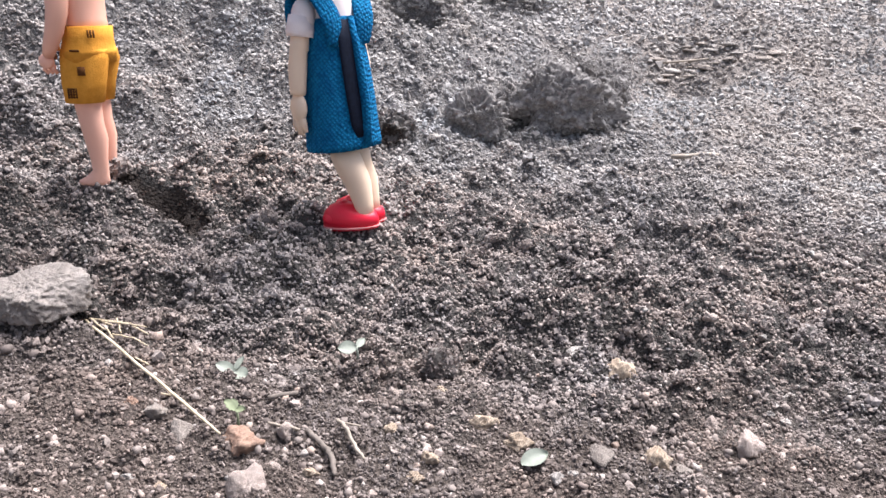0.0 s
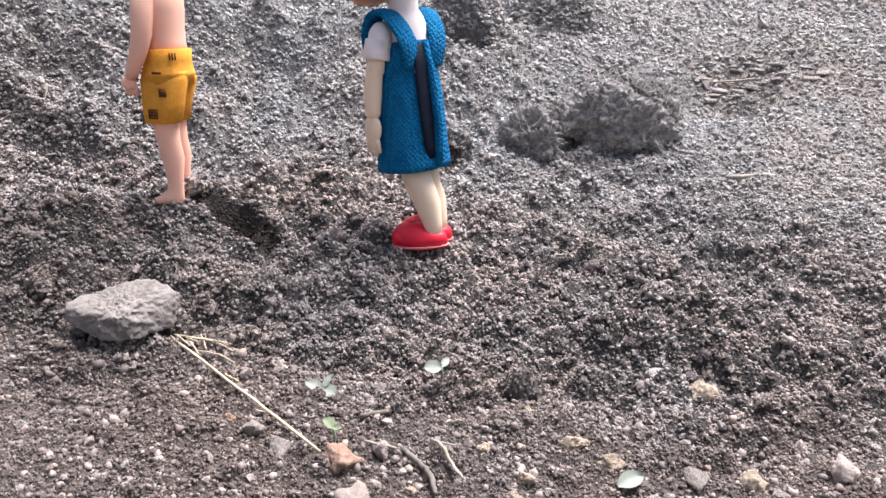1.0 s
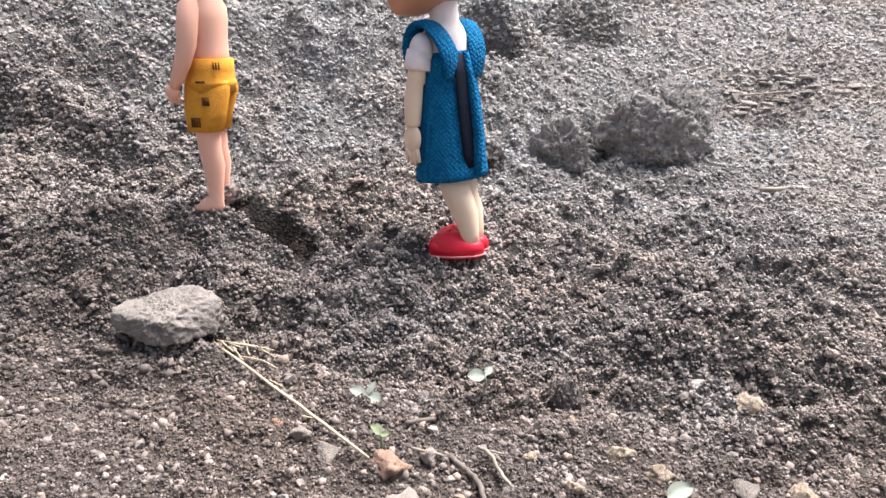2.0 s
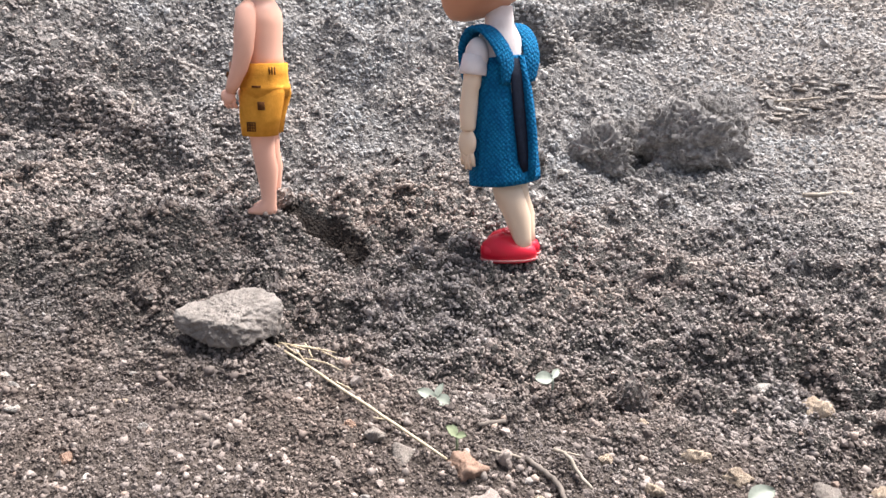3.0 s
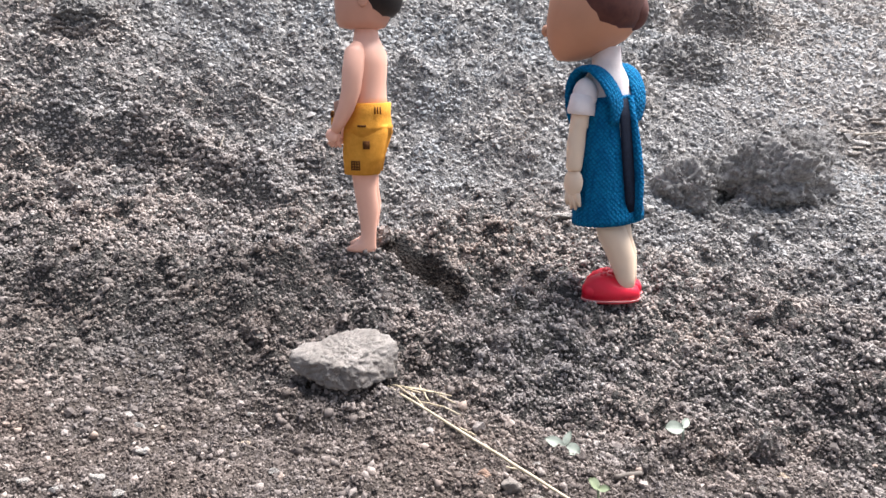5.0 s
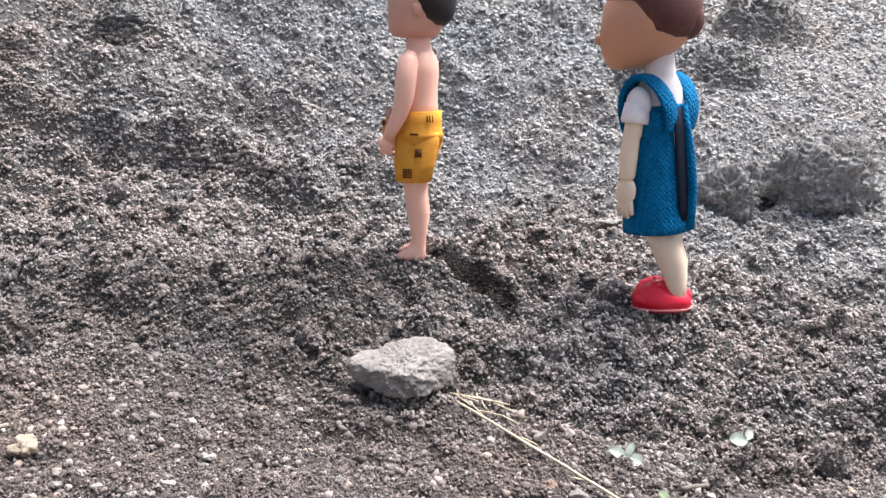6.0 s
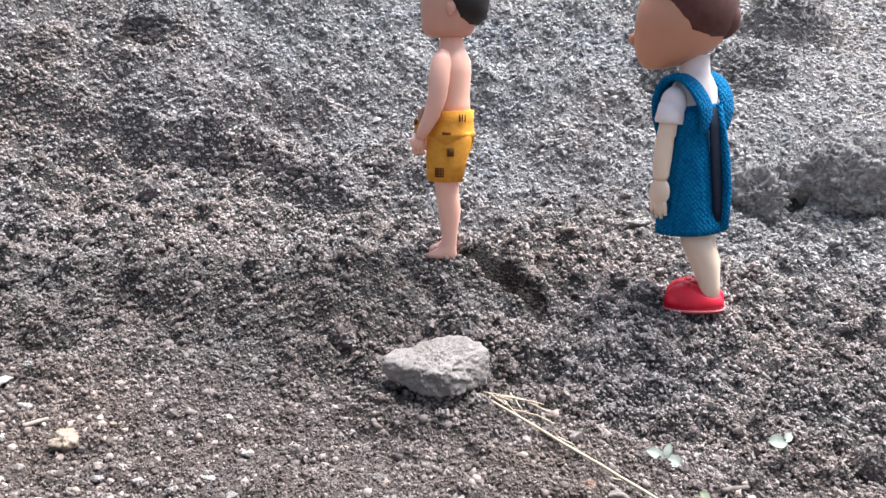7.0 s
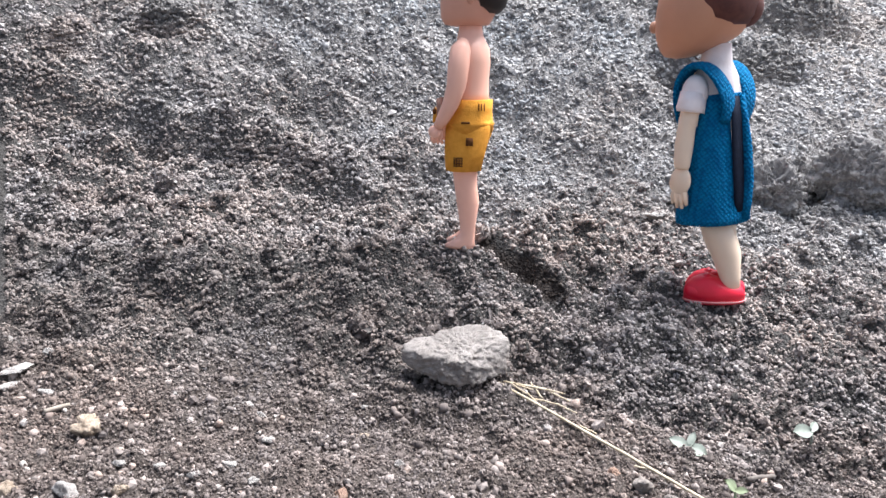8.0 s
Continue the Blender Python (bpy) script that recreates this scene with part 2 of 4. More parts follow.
def crumbs(x, y, size, seed, share):
    """Rounded crumbs that lie in a share of the cells; height in units of the size."""
    u, v = x / size, y / size
    iu, iv = np.floor(u), np.floor(v)
    best = np.zeros_like(u)
    for du in (-1, 0, 1):
        for dv in (-1, 0, 1):
            cu, cv = iu + du, iv + dv
            r = 0.25 + 0.42 * lattice(cu, cv, seed + 2)
            gone = lattice(cu, cv, seed + 3) > share
            d2 = (u - cu - lattice(cu, cv, seed)) ** 2 + (v - cv - lattice(cu, cv, seed + 1)) ** 2
            best = np.maximum(best, np.where(gone, 0, np.clip(r - d2 / r, 0, None) * 0.8))
    return best


def ease(v, low, high):
    s = np.clip((v - low) / (high - low), 0, 1)
    return s * s * (3 - 2 * s)


def kink(v, w):
    return w * np.log1p(np.exp(np.clip(v / w, -50, 50)))


SLOPES = np.array((
    (0.0191, -0.0629, -0.0321, 0.0533), (0.1129, -0.0751, 0.0865, 0.0589), (0.1033, -0.0532, 0.0776, 0.0650),
    (-0.0373, -0.0618, 0.0675, 0.0464), (0.0580, -0.0889, 0.0626, 0.0067), (0.2665, -0.0291, 0.0391, 0.0107)))
# x, y, half widths, height of the swells and hollows
SWELLS = (
    (-0.40, 0.54, 0.12, 0.05, 0.0300), (-0.10, 1.02, 0.12, 0.05, 0.0451), (0.32, 1.02, 0.06, 0.06, -0.0321),
    (-0.28, 0.74, 0.06, 0.06, -0.0146), (-0.28, 0.62, 0.12, 0.05, 0.0226), (-0.64, 0.74, 0.12, 0.05, -0.0279),
    (-0.22, 0.98, 0.12, 0.05, 0.0147), (0.14, 0.46, 0.08, 0.05, 0.0090), (0.44, 1.18, 0.06, 0.06, 0.0167),
    (-0.34, 0.66, 0.06, 0.06, -0.0244), (-0.28, 0.42, 0.12, 0.05, -0.0181), (-0.46, 0.82, 0.12, 0.05, -0.0181),
    (-0.22, 0.82, 0.06, 0.06, -0.0185), (0.20, 0.98, 0.12, 0.05, -0.0260))
# small prints and scrapes in the gravel
PRINTS = (
    (0.192, 0.606, 0.036, 0.014, -0.026), (-0.262, 0.434, 0.046, 0.022, 0.0095),
    (-0.610, 0.770, 0.070, 0.020, -0.022), (-0.416, 0.708, 0.042, 0.016, -0.022), (0.181, 0.408, 0.014, 0.008, -0.010), (-0.308, 0.772, 0.080, 0.014, -0.020),
    (-0.004, 0.404, 0.014, 0.007, -0.008), (0.10, 0.575, 0.06, 0.010, 0.007), (-0.038, 1.030, 0.034, 0.018, -0.055))
# furrows scraped through the gravel: half width, then x, y, depth along each
FURROWS = (
    (0.0105, ((-0.252, 0.600, 0.008), (-0.242, 0.599, 0.018), (-0.222, 0.601, 0.024), (-0.206, 0.594, 0.016), (-0.188, 0.580, 0.011), (-0.166, 0.564, 0.009), (-0.140, 0.546, 0.005), (-0.118, 0.530, 0.003))),
    (0.0200, ((-0.242, 0.584, 0.008), (-0.224, 0.582, 0.013), (-0.202, 0.570, 0.011), (-0.170, 0.548, 0.004))),
    (0.0065, ((-0.188, 0.673, 0.006), (-0.170, 0.676, 0.018), (-0.152, 0.678, 0.005))),
    (0.0060, ((-0.115, 0.602, 0.005), (-0.088, 0.605, 0.016), (-0.063, 0.609, 0.006))),
    (0.0050, ((-0.052, 0.576, 0.003), (-0.027, 0.580, 0.010), (0.010, 0.577, 0.010), (0.055, 0.568, 0.006))),
    (0.0070, ((-0.106, 0.508, 0.005), (-0.086, 0.506, 0.014), (-0.064, 0.521, 0.012))),
    (0.0060, ((-0.176, 0.608, 0.004), (-0.153, 0.600, 0.007), (-0.132, 0.596, 0.004))),
    (0.0200, ((-0.80, 0.790, 0.014), (-0.69, 0.786, 0.024), (-0.60, 0.776, 0.024), (-0.51, 0.766, 0.020), (-0.42, 0.755, 0.008))))
# steep-sided lumps on the slope
LUMPS = (
    (-0.024, 1.060, 0.050, 0.026, 0.036), (0.105, 1.162, 0.066, 0.034, 0.036),
    (0.200, 1.340, 0.070, 0.040, 0.055), (0.030, 1.345, 0.070, 0.035, 0.055), (-0.685, 0.924, 0.044, 0.020, 0.024), (-0.443, 0.748, 0.055, 0.018, 0.018),
    (-0.795, 0.872, 0.026, 0.016, 0.018), (-0.56, 0.80, 0.09, 0.022, 0.016))
# where the dolls stand the gravel is pressed level
PADS = ((-0.266, 0.594), (-0.070, 0.585))


def furrow(x, y, lines=FURROWS):
    """How deep the furrows cut at a place."""
    out = 0 * x
    for w, line in lines:
        cut = 0 * x
        for (x0, y0, d0), (x1, y1, d1) in zip(line, line[1:]):
            dx, dy = x1 - x0, y1 - y0
            k = np.clip(((x - x0) * dx + (y - y0) * dy) / (dx * dx + dy * dy), 0, 1)
            far = np.hypot(x - x0 - k * dx, y - y0 - k * dy) / w
            cut = np.maximum(cut, (d0 + (d1 - d0) * k) * np.exp(-far ** 6))
        out = out + cut
    return out


def land(x, y):
    """The height of the ground without its small relief."""
    far = np.hypot(x + 0.1, y - 0.7)
    x, y = np.clip(x, -1.1, 0.9), np.clip(y, 0.1, 2.4)
    by = (1 + 0 * y, y - 0.5, kink(y - 0.45, 0.02), kink(y - 0.56, 0.03), kink(y - 0.70, 0.03), kink(y - 0.85, 0.04))
    bx = (1 + 0 * x, x + 0.1, kink(-0.2 - x, 0.05), kink(x - 0.1, 0.05))
    z = sum(SLOPES[i, j] * by[i] * bx[j] for i in range(6) for j in range(4))
    for cx, cy, sx, sy, h in SWELLS:
        z = z + h * np.exp(-(((x - cx) / sx) ** 2) - ((y - cy) / sy) ** 2)
    edge = 0.75 + 0.5 * wave(x, y, 0.009, 62)
    for cx, cy in PADS:
        edge = edge + 8 * np.exp(-(((x - cx) ** 2 + (y - cy) ** 2) / 0.027 ** 2) ** 2)
    for cx, cy, sx, sy, h in PRINTS:
        z = z + h * np.exp(-((edge * (((x - cx) / sx) ** 2 + ((y - cy) / sy) ** 2)) ** 2))
    bent = 0.012 * (wave(x, y, 0.016, 66) - 0.5)
    z = z - furrow(x + bent, y - bent)
    rag = 0.55 + 0.5 * wave(x, y, 0.013, 61) + 0.4 * wave(x, y, 0.03, 64)
    for cx, cy, sx, sy, h in LUMPS:
        z = z + rag * h * np.exp(-((((x - cx) / sx) ** 2 + ((y - cy) / sy) ** 2) ** 3.2))
    return z * (1 - ease(far, 2.4, 7.0))


def groove(x, y):
    """1 in the middle of the prints and scrapes."""
    out = 0 * x
    for cx, cy, sx, sy, h in PRINTS:
        if h < -0.0055:
            out = np.maximum(out, np.exp(-(((x - cx) / sx) ** 2) - ((y - cy) / sy) ** 2))
    return np.maximum(out, np.clip(furrow(x, y, FURROWS[:-1]) / 0.008, 0, 1))


def heap(x, y):
    """1 on the loose dark heap, 0 on the trodden soil."""
    w = 0.10 * (wave(x, y, 0.05, 5) - 0.5) + 0.22 * (np.clip(x, -0.25, 0.12) + 0.1)
    return ease(y + w, 0.375, 0.465) * (1 - 0.75 * ease(x + 0.35 * (y - 0.55) + w, 0.24, 0.40))


def relief(x, y):
    k = heap(x, y)
    back = ease(y, 0.6, 1.0)
    x = x * 0.68
    ruts = wave(x + 0.3 * y, y * 2.2, 0.06, 15) - 0.5
    z = 0.009 * k * (wave(x, y, 0.012, 16) - 0.5) + (0.004 + 0.012 * k) * (wave(x, y, 0.075, 11) - 0.5) + (0.003 + 0.017 * k) * (wave(x, y, 0.028, 12) - 0.5) + 0.020 * k * ruts
    z = z + (0.45 + 0.55 * k) * (1 - 0.3 * ease(y, 0.55, 0.85)) * (1.6 * 0.017 * crumbs(x, y, 0.017, 21, 0.45) + 1.5 * 0.008 * crumbs(x, y, 0.008, 31, 0.7) + 1.2 * 0.0046 * crumbs(x, y, 0.0046, 51, 0.8))
    z = z + back * k * (0.040 * (wave(x, y, 0.11, 13) - 0.5) + 0.7 * 0.030 * crumbs(x, y, 0.030, 41, 0.45) + 0.75 * 0.013 * crumbs(x, y, 0.013, 44, 0.5))
    z = z - 0.004 - 0.007 * k
    for cx, cy in PADS:
        z = z * (1 - 0.9 * np.exp(-((x / 0.68 - cx) ** 2 + (y - cy) ** 2) / 0.026 ** 2))
    return z


def surface(x, y):
    x, y = np.asarray(x, float), np.asarray(y, float)
    near = 1 - ease(np.hypot(x + 0.1, y - 0.7), 1.2, 2.5)
    return land(x, y) + relief(x, y) * near


def top(x, y):
    return float(surface(np.array([x]), np.array([y]))[0])


GROUND, GRAIN, PEBBLE_MIX = m_ground(), m_grain(), m_pebble_mix()
CORE = m_plain("caked gravel core", (0.08, 0.072, 0.066), (0.17, 0.155, 0.145), 500, 0.95, 0.1, 0.8)


# ---- building helpers ----
def mesh_of(name, verts, faces, material, smooth=True):
    me = bpy.data.meshes.new(name)
    verts, faces = np.asarray(verts, np.float32), np.asarray(faces, np.int32)
    n, k = faces.shape
    me.vertices.add(len(verts))
    me.vertices.foreach_set("co", verts.ravel())
    me.loops.add(n * k)
    me.loops.foreach_set("vertex_index", faces.ravel())
    me.polygons.add(n)
    me.polygons.foreach_set("loop_start", np.arange(0, n * k, k, dtype=np.int32))
    me.update(calc_edges=True)
    me.polygons.foreach_set("use_smooth", np.full(n, smooth))
    me.materials.append(material)
    return me


def part(name, bm, material, parent=None, label="", smooth=True):
    me = bpy.data.meshes.new(name)
    bm.to_mesh(me)
    bm.free()
    for m in material if isinstance(material, (list, tuple)) else (material,):
        me.materials.append(m)
    me.polygons.foreach_set("use_smooth", [smooth] * len(me.polygons))
    ob = new(name, me)
    if parent:
        ob.parent = parent
    return tagged(ob, label)


def tube(bm, points, radii, sides=8, mat=0, flat=1.0):
    """A closed tube along points."""
    points = [Vector(p) for p in points]
    rings, side = [], None
    for i, p in enumerate(points):
        way = (points[min(i + 1, len(points) - 1)] - points[max(i - 1, 0)]).normalized()
        if side is None:
            side = way.cross(Vector((0, 0, 1)) if abs(way.z) < 0.9 else Vector((0, 1, 0)))
        side = (side - way * side.dot(way)).normalized()
        up = side.cross(way)
        r = radii[i] if isinstance(radii, (list, tuple)) else radii
        rings.append([bm.verts.new(p + side * math.cos(q) * r + up * math.sin(q) * r * flat)
                      for q in (2 * math.pi * j / sides for j in range(sides))])
    return skin(bm, rings, mat)


def skin(bm, rings, mat=0, caps=True):
    sides = len(rings[0])
    faces = [bm.faces.new((a[j], a[(j + 1) % sides], b[(j + 1) % sides], b[j])) for a, b in zip(rings, rings[1:]) for j in range(sides)]
    if caps:
        faces += [bm.faces.new(rings[0][::-1]), bm.faces.new(rings[-1])]
    for f in faces:
        f.material_index = mat
    return faces


def loft(bm, rows, sides=20, mat=0, power=2.0):
    """Level ovals (x, y, z, half width in x, half width in y) joined into a closed body."""
    rings = []
    for x, y, z, rx, ry in rows:
        ring = []
        for j in range(sides):
            q = 2 * math.pi * j / sides
            c, s = math.cos(q), math.sin(q)
            ring.append(bm.verts.new((x + rx * math.copysign(abs(c) ** (2 / power), c), y + ry * math.copysign(abs(s) ** (2 / power), s), z)))
        rings.append(ring)
    return skin(bm, rings, mat)


def ball(bm, at, size, mat=0, turn=(0, 0, 0), level=3):
    """An oval ball with half widths size."""
    m = Matrix.Translation(at) @ pose(0, 0, 0, *turn) @ Matrix.Diagonal((*size, 1))
    made = bmesh.ops.create_icosphere(bm, subdivisions=level, radius=1.0, matrix=m)
    for f in {f for v in made["verts"] for f in v.link_faces}:
        f.material_index = mat


def hewn(planes, level=4, soft=14.0, rough=0.06, grain=9.0, seed=0):
    """A stone bounded by planes (normal, distance), with rounded edges and a rough skin, as a bmesh."""
    bm = bmesh.new()
    bmesh.ops.create_icosphere(bm, subdivisions=level, radius=1.0)
    shift = Vector((seed * 3.7, seed * 1.9, seed * 5.3))
    for v in bm.verts:
        d = v.co.normalized()
        s = sum(max(0.0, d.dot(n) / r) ** soft for n, r in planes)
        far = s ** (-1 / soft)
        k = noise.fractal(d * grain * 0.3 + shift, 0.8, 2.0, 4) * rough + noise.noise(d * grain + shift) * rough * 0.5
        v.co = d * far * (1 + k)
    return bm


def facets(rng, count, squash=(1, 1, 1)):
    out = []
    for i in range(count):
        h = 1 - 2 * (i + 0.5) / count
        q = i * 2.39996 + rng.uniform(-0.4, 0.4)
        w = math.sqrt(max(0, 1 - h * h))
        n = Vector((w * math.cos(q), w * math.sin(q), h)) + Vector([rng.uniform(-0.3, 0.3) for _ in range(3)])
        n.normalize()
        r = rng.uniform(0.75, 1.0) * math.sqrt(sum((c * s) ** 2 for c, s in zip(n, squash)))
        out.append((n, r))
    return out


# ---- the ground: one sheet to the horizon ----
def build_ground():
    """A fan that widens away from the front edge, fine in the middle and coarse to the horizon."""
    grow = np.cumsum(0.004 * np.geomspace(1, 12000, 40))
    us = np.concatenate([-1.02 - grow[::-1], np.linspace(-1.02, 1.02, 420), 1.02 + grow])
    mid = np.geomspace(0.25, 1.75, 320)
    g, h = np.cumsum(np.geomspace(0.001, 60.0, 40)), np.cumsum(np.geomspace(0.006, 60.0, 40))
    ys = np.concatenate([mid[0] - g[::-1], mid, mid[-1] + h])
    u, y = np.meshgrid(us, ys)
    k = np.clip(y, 0.2, 1.8)
    x = -0.10 - 0.08 * k + u * (0.15 + 0.66 * k)
    z = surface(x, y)
    v = np.stack([x, y, z], -1).reshape(-1, 3)
    w = len(us)
    i = (np.arange(len(ys) - 1)[:, None] * w + np.arange(w - 1)).ravel()
    f = np.stack([i, i + 1, i + w + 1, i + w], -1)
    return tagged(new("ground", mesh_of("ground", v, f, GROUND)), "dark grey gravel heap rising from brown pebbly soil", "ground", kind="structure")


build_ground()


# ---- loose grains that cover it ----
OCTA_V = np.array([(1, 0, 0), (-1, 0, 0), (0, 1, 0), (0, -1, 0), (0, 0, 1), (0, 0, -1)], float)
OCTA_F = np.array([(0, 2, 4), (2, 1, 4), (1, 3, 4), (3, 0, 4), (2, 0, 5), (1, 2, 5), (3, 1, 5), (0, 3, 5)])
TETRA_V = np.array([(1, 1, 1), (1, -1, -1), (-1, 1, -1), (-1, -1, 1)], float) * 0.75
TETRA_F = np.array([(0, 1, 2), (0, 3, 1), (0, 2, 3), (1, 3, 2)])
GOLD = (1 + math.sqrt(5)) / 2
ICO_V = np.array([(-1, GOLD, 0), (1, GOLD, 0), (-1, -GOLD, 0), (1, -GOLD, 0), (0, -1, GOLD), (0, 1, GOLD), (0, -1, -GOLD), (0, 1, -GOLD),
                  (GOLD, 0, -1), (GOLD, 0, 1), (-GOLD, 0, -1), (-GOLD, 0, 1)]) / math.sqrt(1 + GOLD * GOLD)
ICO_F = np.array([(0, 11, 5), (0, 5, 1), (0, 1, 7), (0, 7, 10), (0, 10, 11), (1, 5, 9), (5, 11, 4), (11, 10, 2), (10, 7, 6), (7, 1, 8),
                  (3, 9, 4), (3, 4, 2), (3, 2, 6), (3, 6, 8), (3, 8, 9), (4, 9, 5), (2, 4, 11), (6, 2, 10), (8, 6, 7), (9, 8, 1)])


def turns(rng, count):
    q = rng.normal(size=(count, 4))
    q /= np.linalg.norm(q, axis=1, keepdims=True)
    w, x, y, z = q.T
    return np.stack([1 - 2 * (y * y + z * z), 2 * (x * y - w * z), 2 * (x * z + w * y), 2 * (x * y + w * z), 1 - 2 * (x * x + z * z), 2 * (y * z - w * x),
                     2 * (x * z - w * y), 2 * (y * z + w * x), 1 - 2 * (x * x + y * y)], -1).reshape(-1, 3, 3)


def scatter(name, count, size, band, seed, shape, label, category, lift=0.15, keep=None, spread=0.35, round_off=False, loft_up=0.0, clad=0, far_size=0.25):
    """Grains over a stretch of the ground that widens away from the front edge; size is a share of the distance y."""
    rng = np.random.default_rng(seed)
    tv, tf = shape
    y = band[0] * (band[1] / band[0]) ** rng.random(2 * count)
    x = -0.10 - 0.08 * y + (rng.random(2 * count) * 2 - 1) * (0.15 + 0.66 * y)
    # steep places have more ground to cover
    d = 0.0012
    steep = np.hypot(surface(x + d, y) - surface(x - d, y), surface(x, y + d) - surface(x, y - d)) / (2 * d)
    weight = np.clip(np.sqrt(1 + steep ** 2), 1, 3.5)
    order = np.argsort(rng.random(2 * count) ** (1 / weight))[-count:]
    x, y = x[order], y[order]
    if clad:
        spots = np.array(LUMPS)[rng.integers(0, len(LUMPS), clad)]
        x = np.concatenate([x, spots[:, 0] + rng.normal(0, 0.75, clad) * spots[:, 2]])
        y = np.concatenate([y, spots[:, 1] + rng.normal(-0.4, 0.6, clad) * spots[:, 3]])
    if keep is not None:
        chosen = rng.random(len(x)) < keep(x, y)
        x, y = x[chosen], y[chosen]
    n = len(x)
    s = size * y * (1 + far_size * ease(y, 0.65, 1.0)) * np.clip(rng.lognormal(0, spread, n), 0.35, 1.9)
    far = ease(y, 0.6, 0.9)
    z = surface(x, y) + s * (lift + loft_up * (1 - 0.75 * far) * rng.random(n) ** 2)
    v = tv[None] * (1 + rng.uniform(-1, 1, (n, len(tv), 3)) * (0.42 if round_off else 0.5))
    v = v * (s[:, None] * rng.uniform(0.65, 1.25, (n, 3)))[:, None, :]
    v = np.einsum("nij,nkj->nki", turns(rng, n), v)
    v[:, :, 2] *= 1 - 0.1 * far[:, None]
    v += np.stack([x, y, z], -1)[:, None]
    f = tf[None] + (np.arange(n) * len(tv))[:, None, None]
    me = mesh_of(name, v.reshape(-1, 3), f.reshape(-1, tf.shape[1]), PEBBLE_MIX if round_off else GRAIN)
    worn = rng.random(n) < (0.6 if round_off else 0.6 - 0.3 * far)
    me.polygons.foreach_set("use_smooth", np.repeat(worn, len(tf)))
    return tagged(new(name, me), label, category, kind="stuff")


def clumps(count, size, grain, each, band, seed):
    """Crumbs of the heap: a dark core wrapped in fine grains, bigger up the slope."""
    rng = np.random.default_rng(seed)
    y = band[0] * (band[1] / band[0]) ** (rng.random(count) ** 0.86)
    x = -0.10 - 0.08 * y + (rng.random(count) * 2 - 1) * (0.15 + 0.66 * y)
    spots = np.array(LUMPS)[np.arange(1800) % len(LUMPS)]
    x = np.concatenate([x, spots[:, 0] + rng.uniform(-1.1, 1.1, 1800) * spots[:, 2]])
    y = np.concatenate([y, spots[:, 1] - rng.uniform(0.55, 1.25, 1800) * spots[:, 3]])
    count = len(x)
    k = heap(x, y)
    patch = wave(x, y, 0.045, 71)
    level = np.zeros(count)
    for cx, cy in PADS:
        level = np.maximum(level, np.exp(-((x - cx) ** 2 + (y - cy) ** 2) / 0.03 ** 2))
    fine = rng.random(count) < (0.95 + 0.05 * k) * (1 - 0.85 * groove(x, y)) * (0.72 + 0.5 * patch) * (1 - 0.7 * level)
    x, y, k, patch, level = x[fine], y[fine], k[fine], patch[fine], level[fine]
    n = len(x)
    r = size * y * np.clip(rng.lognormal(0, 0.42, n), 0.4, 1.8) * (0.62 + 0.38 * k) * (0.75 + 0.5 * patch) * (1 - 0.5 * level) * (1 - 0.26 * ease(y, 0.55, 0.85))
    far = ease(y, 0.55, 0.85)
    at = np.stack([x, y, surface(x, y) + (0.22 - 0.14 * far) * r], -1)
    squash = rng.uniform(0.7, 1.25, (n, 3)) * (1, 1, 0.85)
    squash[:, 2] *= 1 - 0.3 * far
    squash[:, 0] *= 1 + 0.2 * far
    cv = OCTA_V[None] * (1 + rng.uniform(-0.2, 0.2, (n, 6, 3))) * r[:, None, None]
    cv = np.einsum("nij,nkj->nki", turns(rng, n), cv) * squash[:, None] + at[:, None]
    cf = OCTA_F[None] + (np.arange(n) * 6)[:, None, None]
    me = mesh_of("crumb_cores", cv.reshape(-1, 3), cf.reshape(-1, 3), GRAIN)
    tagged(new("crumb_cores", me), "dark caked crumbs of gravel on the heap", "gravel", kind="stuff")
    many = np.clip((each * (r / (size * y)) ** 1.5 * (1 + 0.75 * ease(y, 0.55, 0.85))), 4, 45).astype(int)
    who = np.repeat(np.arange(n), many)
    m = len(who)
    d = rng.normal(size=(m, 3))
    d /= np.linalg.norm(d, axis=1, keepdims=True)
    d[:, 2] = np.where(d[:, 2] < -0.35, -d[:, 2], d[:, 2])
    d[:, 1] = np.where((d[:, 1] > 0.5) & (d[:, 2] < 0.3), -d[:, 1], d[:, 1])
    p = at[who] + d * squash[who] * (r[who] * (rng.uniform(0.86, 1.04, m) - 0.02 * ease(y[who], 0.52, 0.85)))[:, None]
    g = grain * (1 - 0.18 * ease(y[who], 0.52, 0.85)) * y[who] * np.clip(rng.lognormal(0, 0.33, m), 0.45, 1.8)
    v = TETRA_V[None] * (1 + rng.uniform(-0.3, 0.3, (m, 4, 3))) * (g[:, None] * rng.uniform(0.75, 1.25, (m, 3)))[:, None]
    v = np.einsum("nij,nkj->nki", turns(rng, m), v)
    v -= 0.75 * far[who][:, None, None] * np.einsum("nkj,nj->nk", v, d)[:, :, None] * d[:, None]
    v += p[:, None]
    f = TETRA_F[None] + (np.arange(m) * 4)[:, None, None]
    me = mesh_of("crumb_grains", v.reshape(-1, 3), f.reshape(-1, 3), GRAIN, smooth=False)
    worn = rng.random(m) < 0.8 * ease(y[who], 0.55, 0.85)
    me.polygons.foreach_set("use_smooth", np.repeat(worn, 4))
    return tagged(new("crumb_grains", me), "fine dark grey grains caked into crumbs", "gravel", kind="stuff")


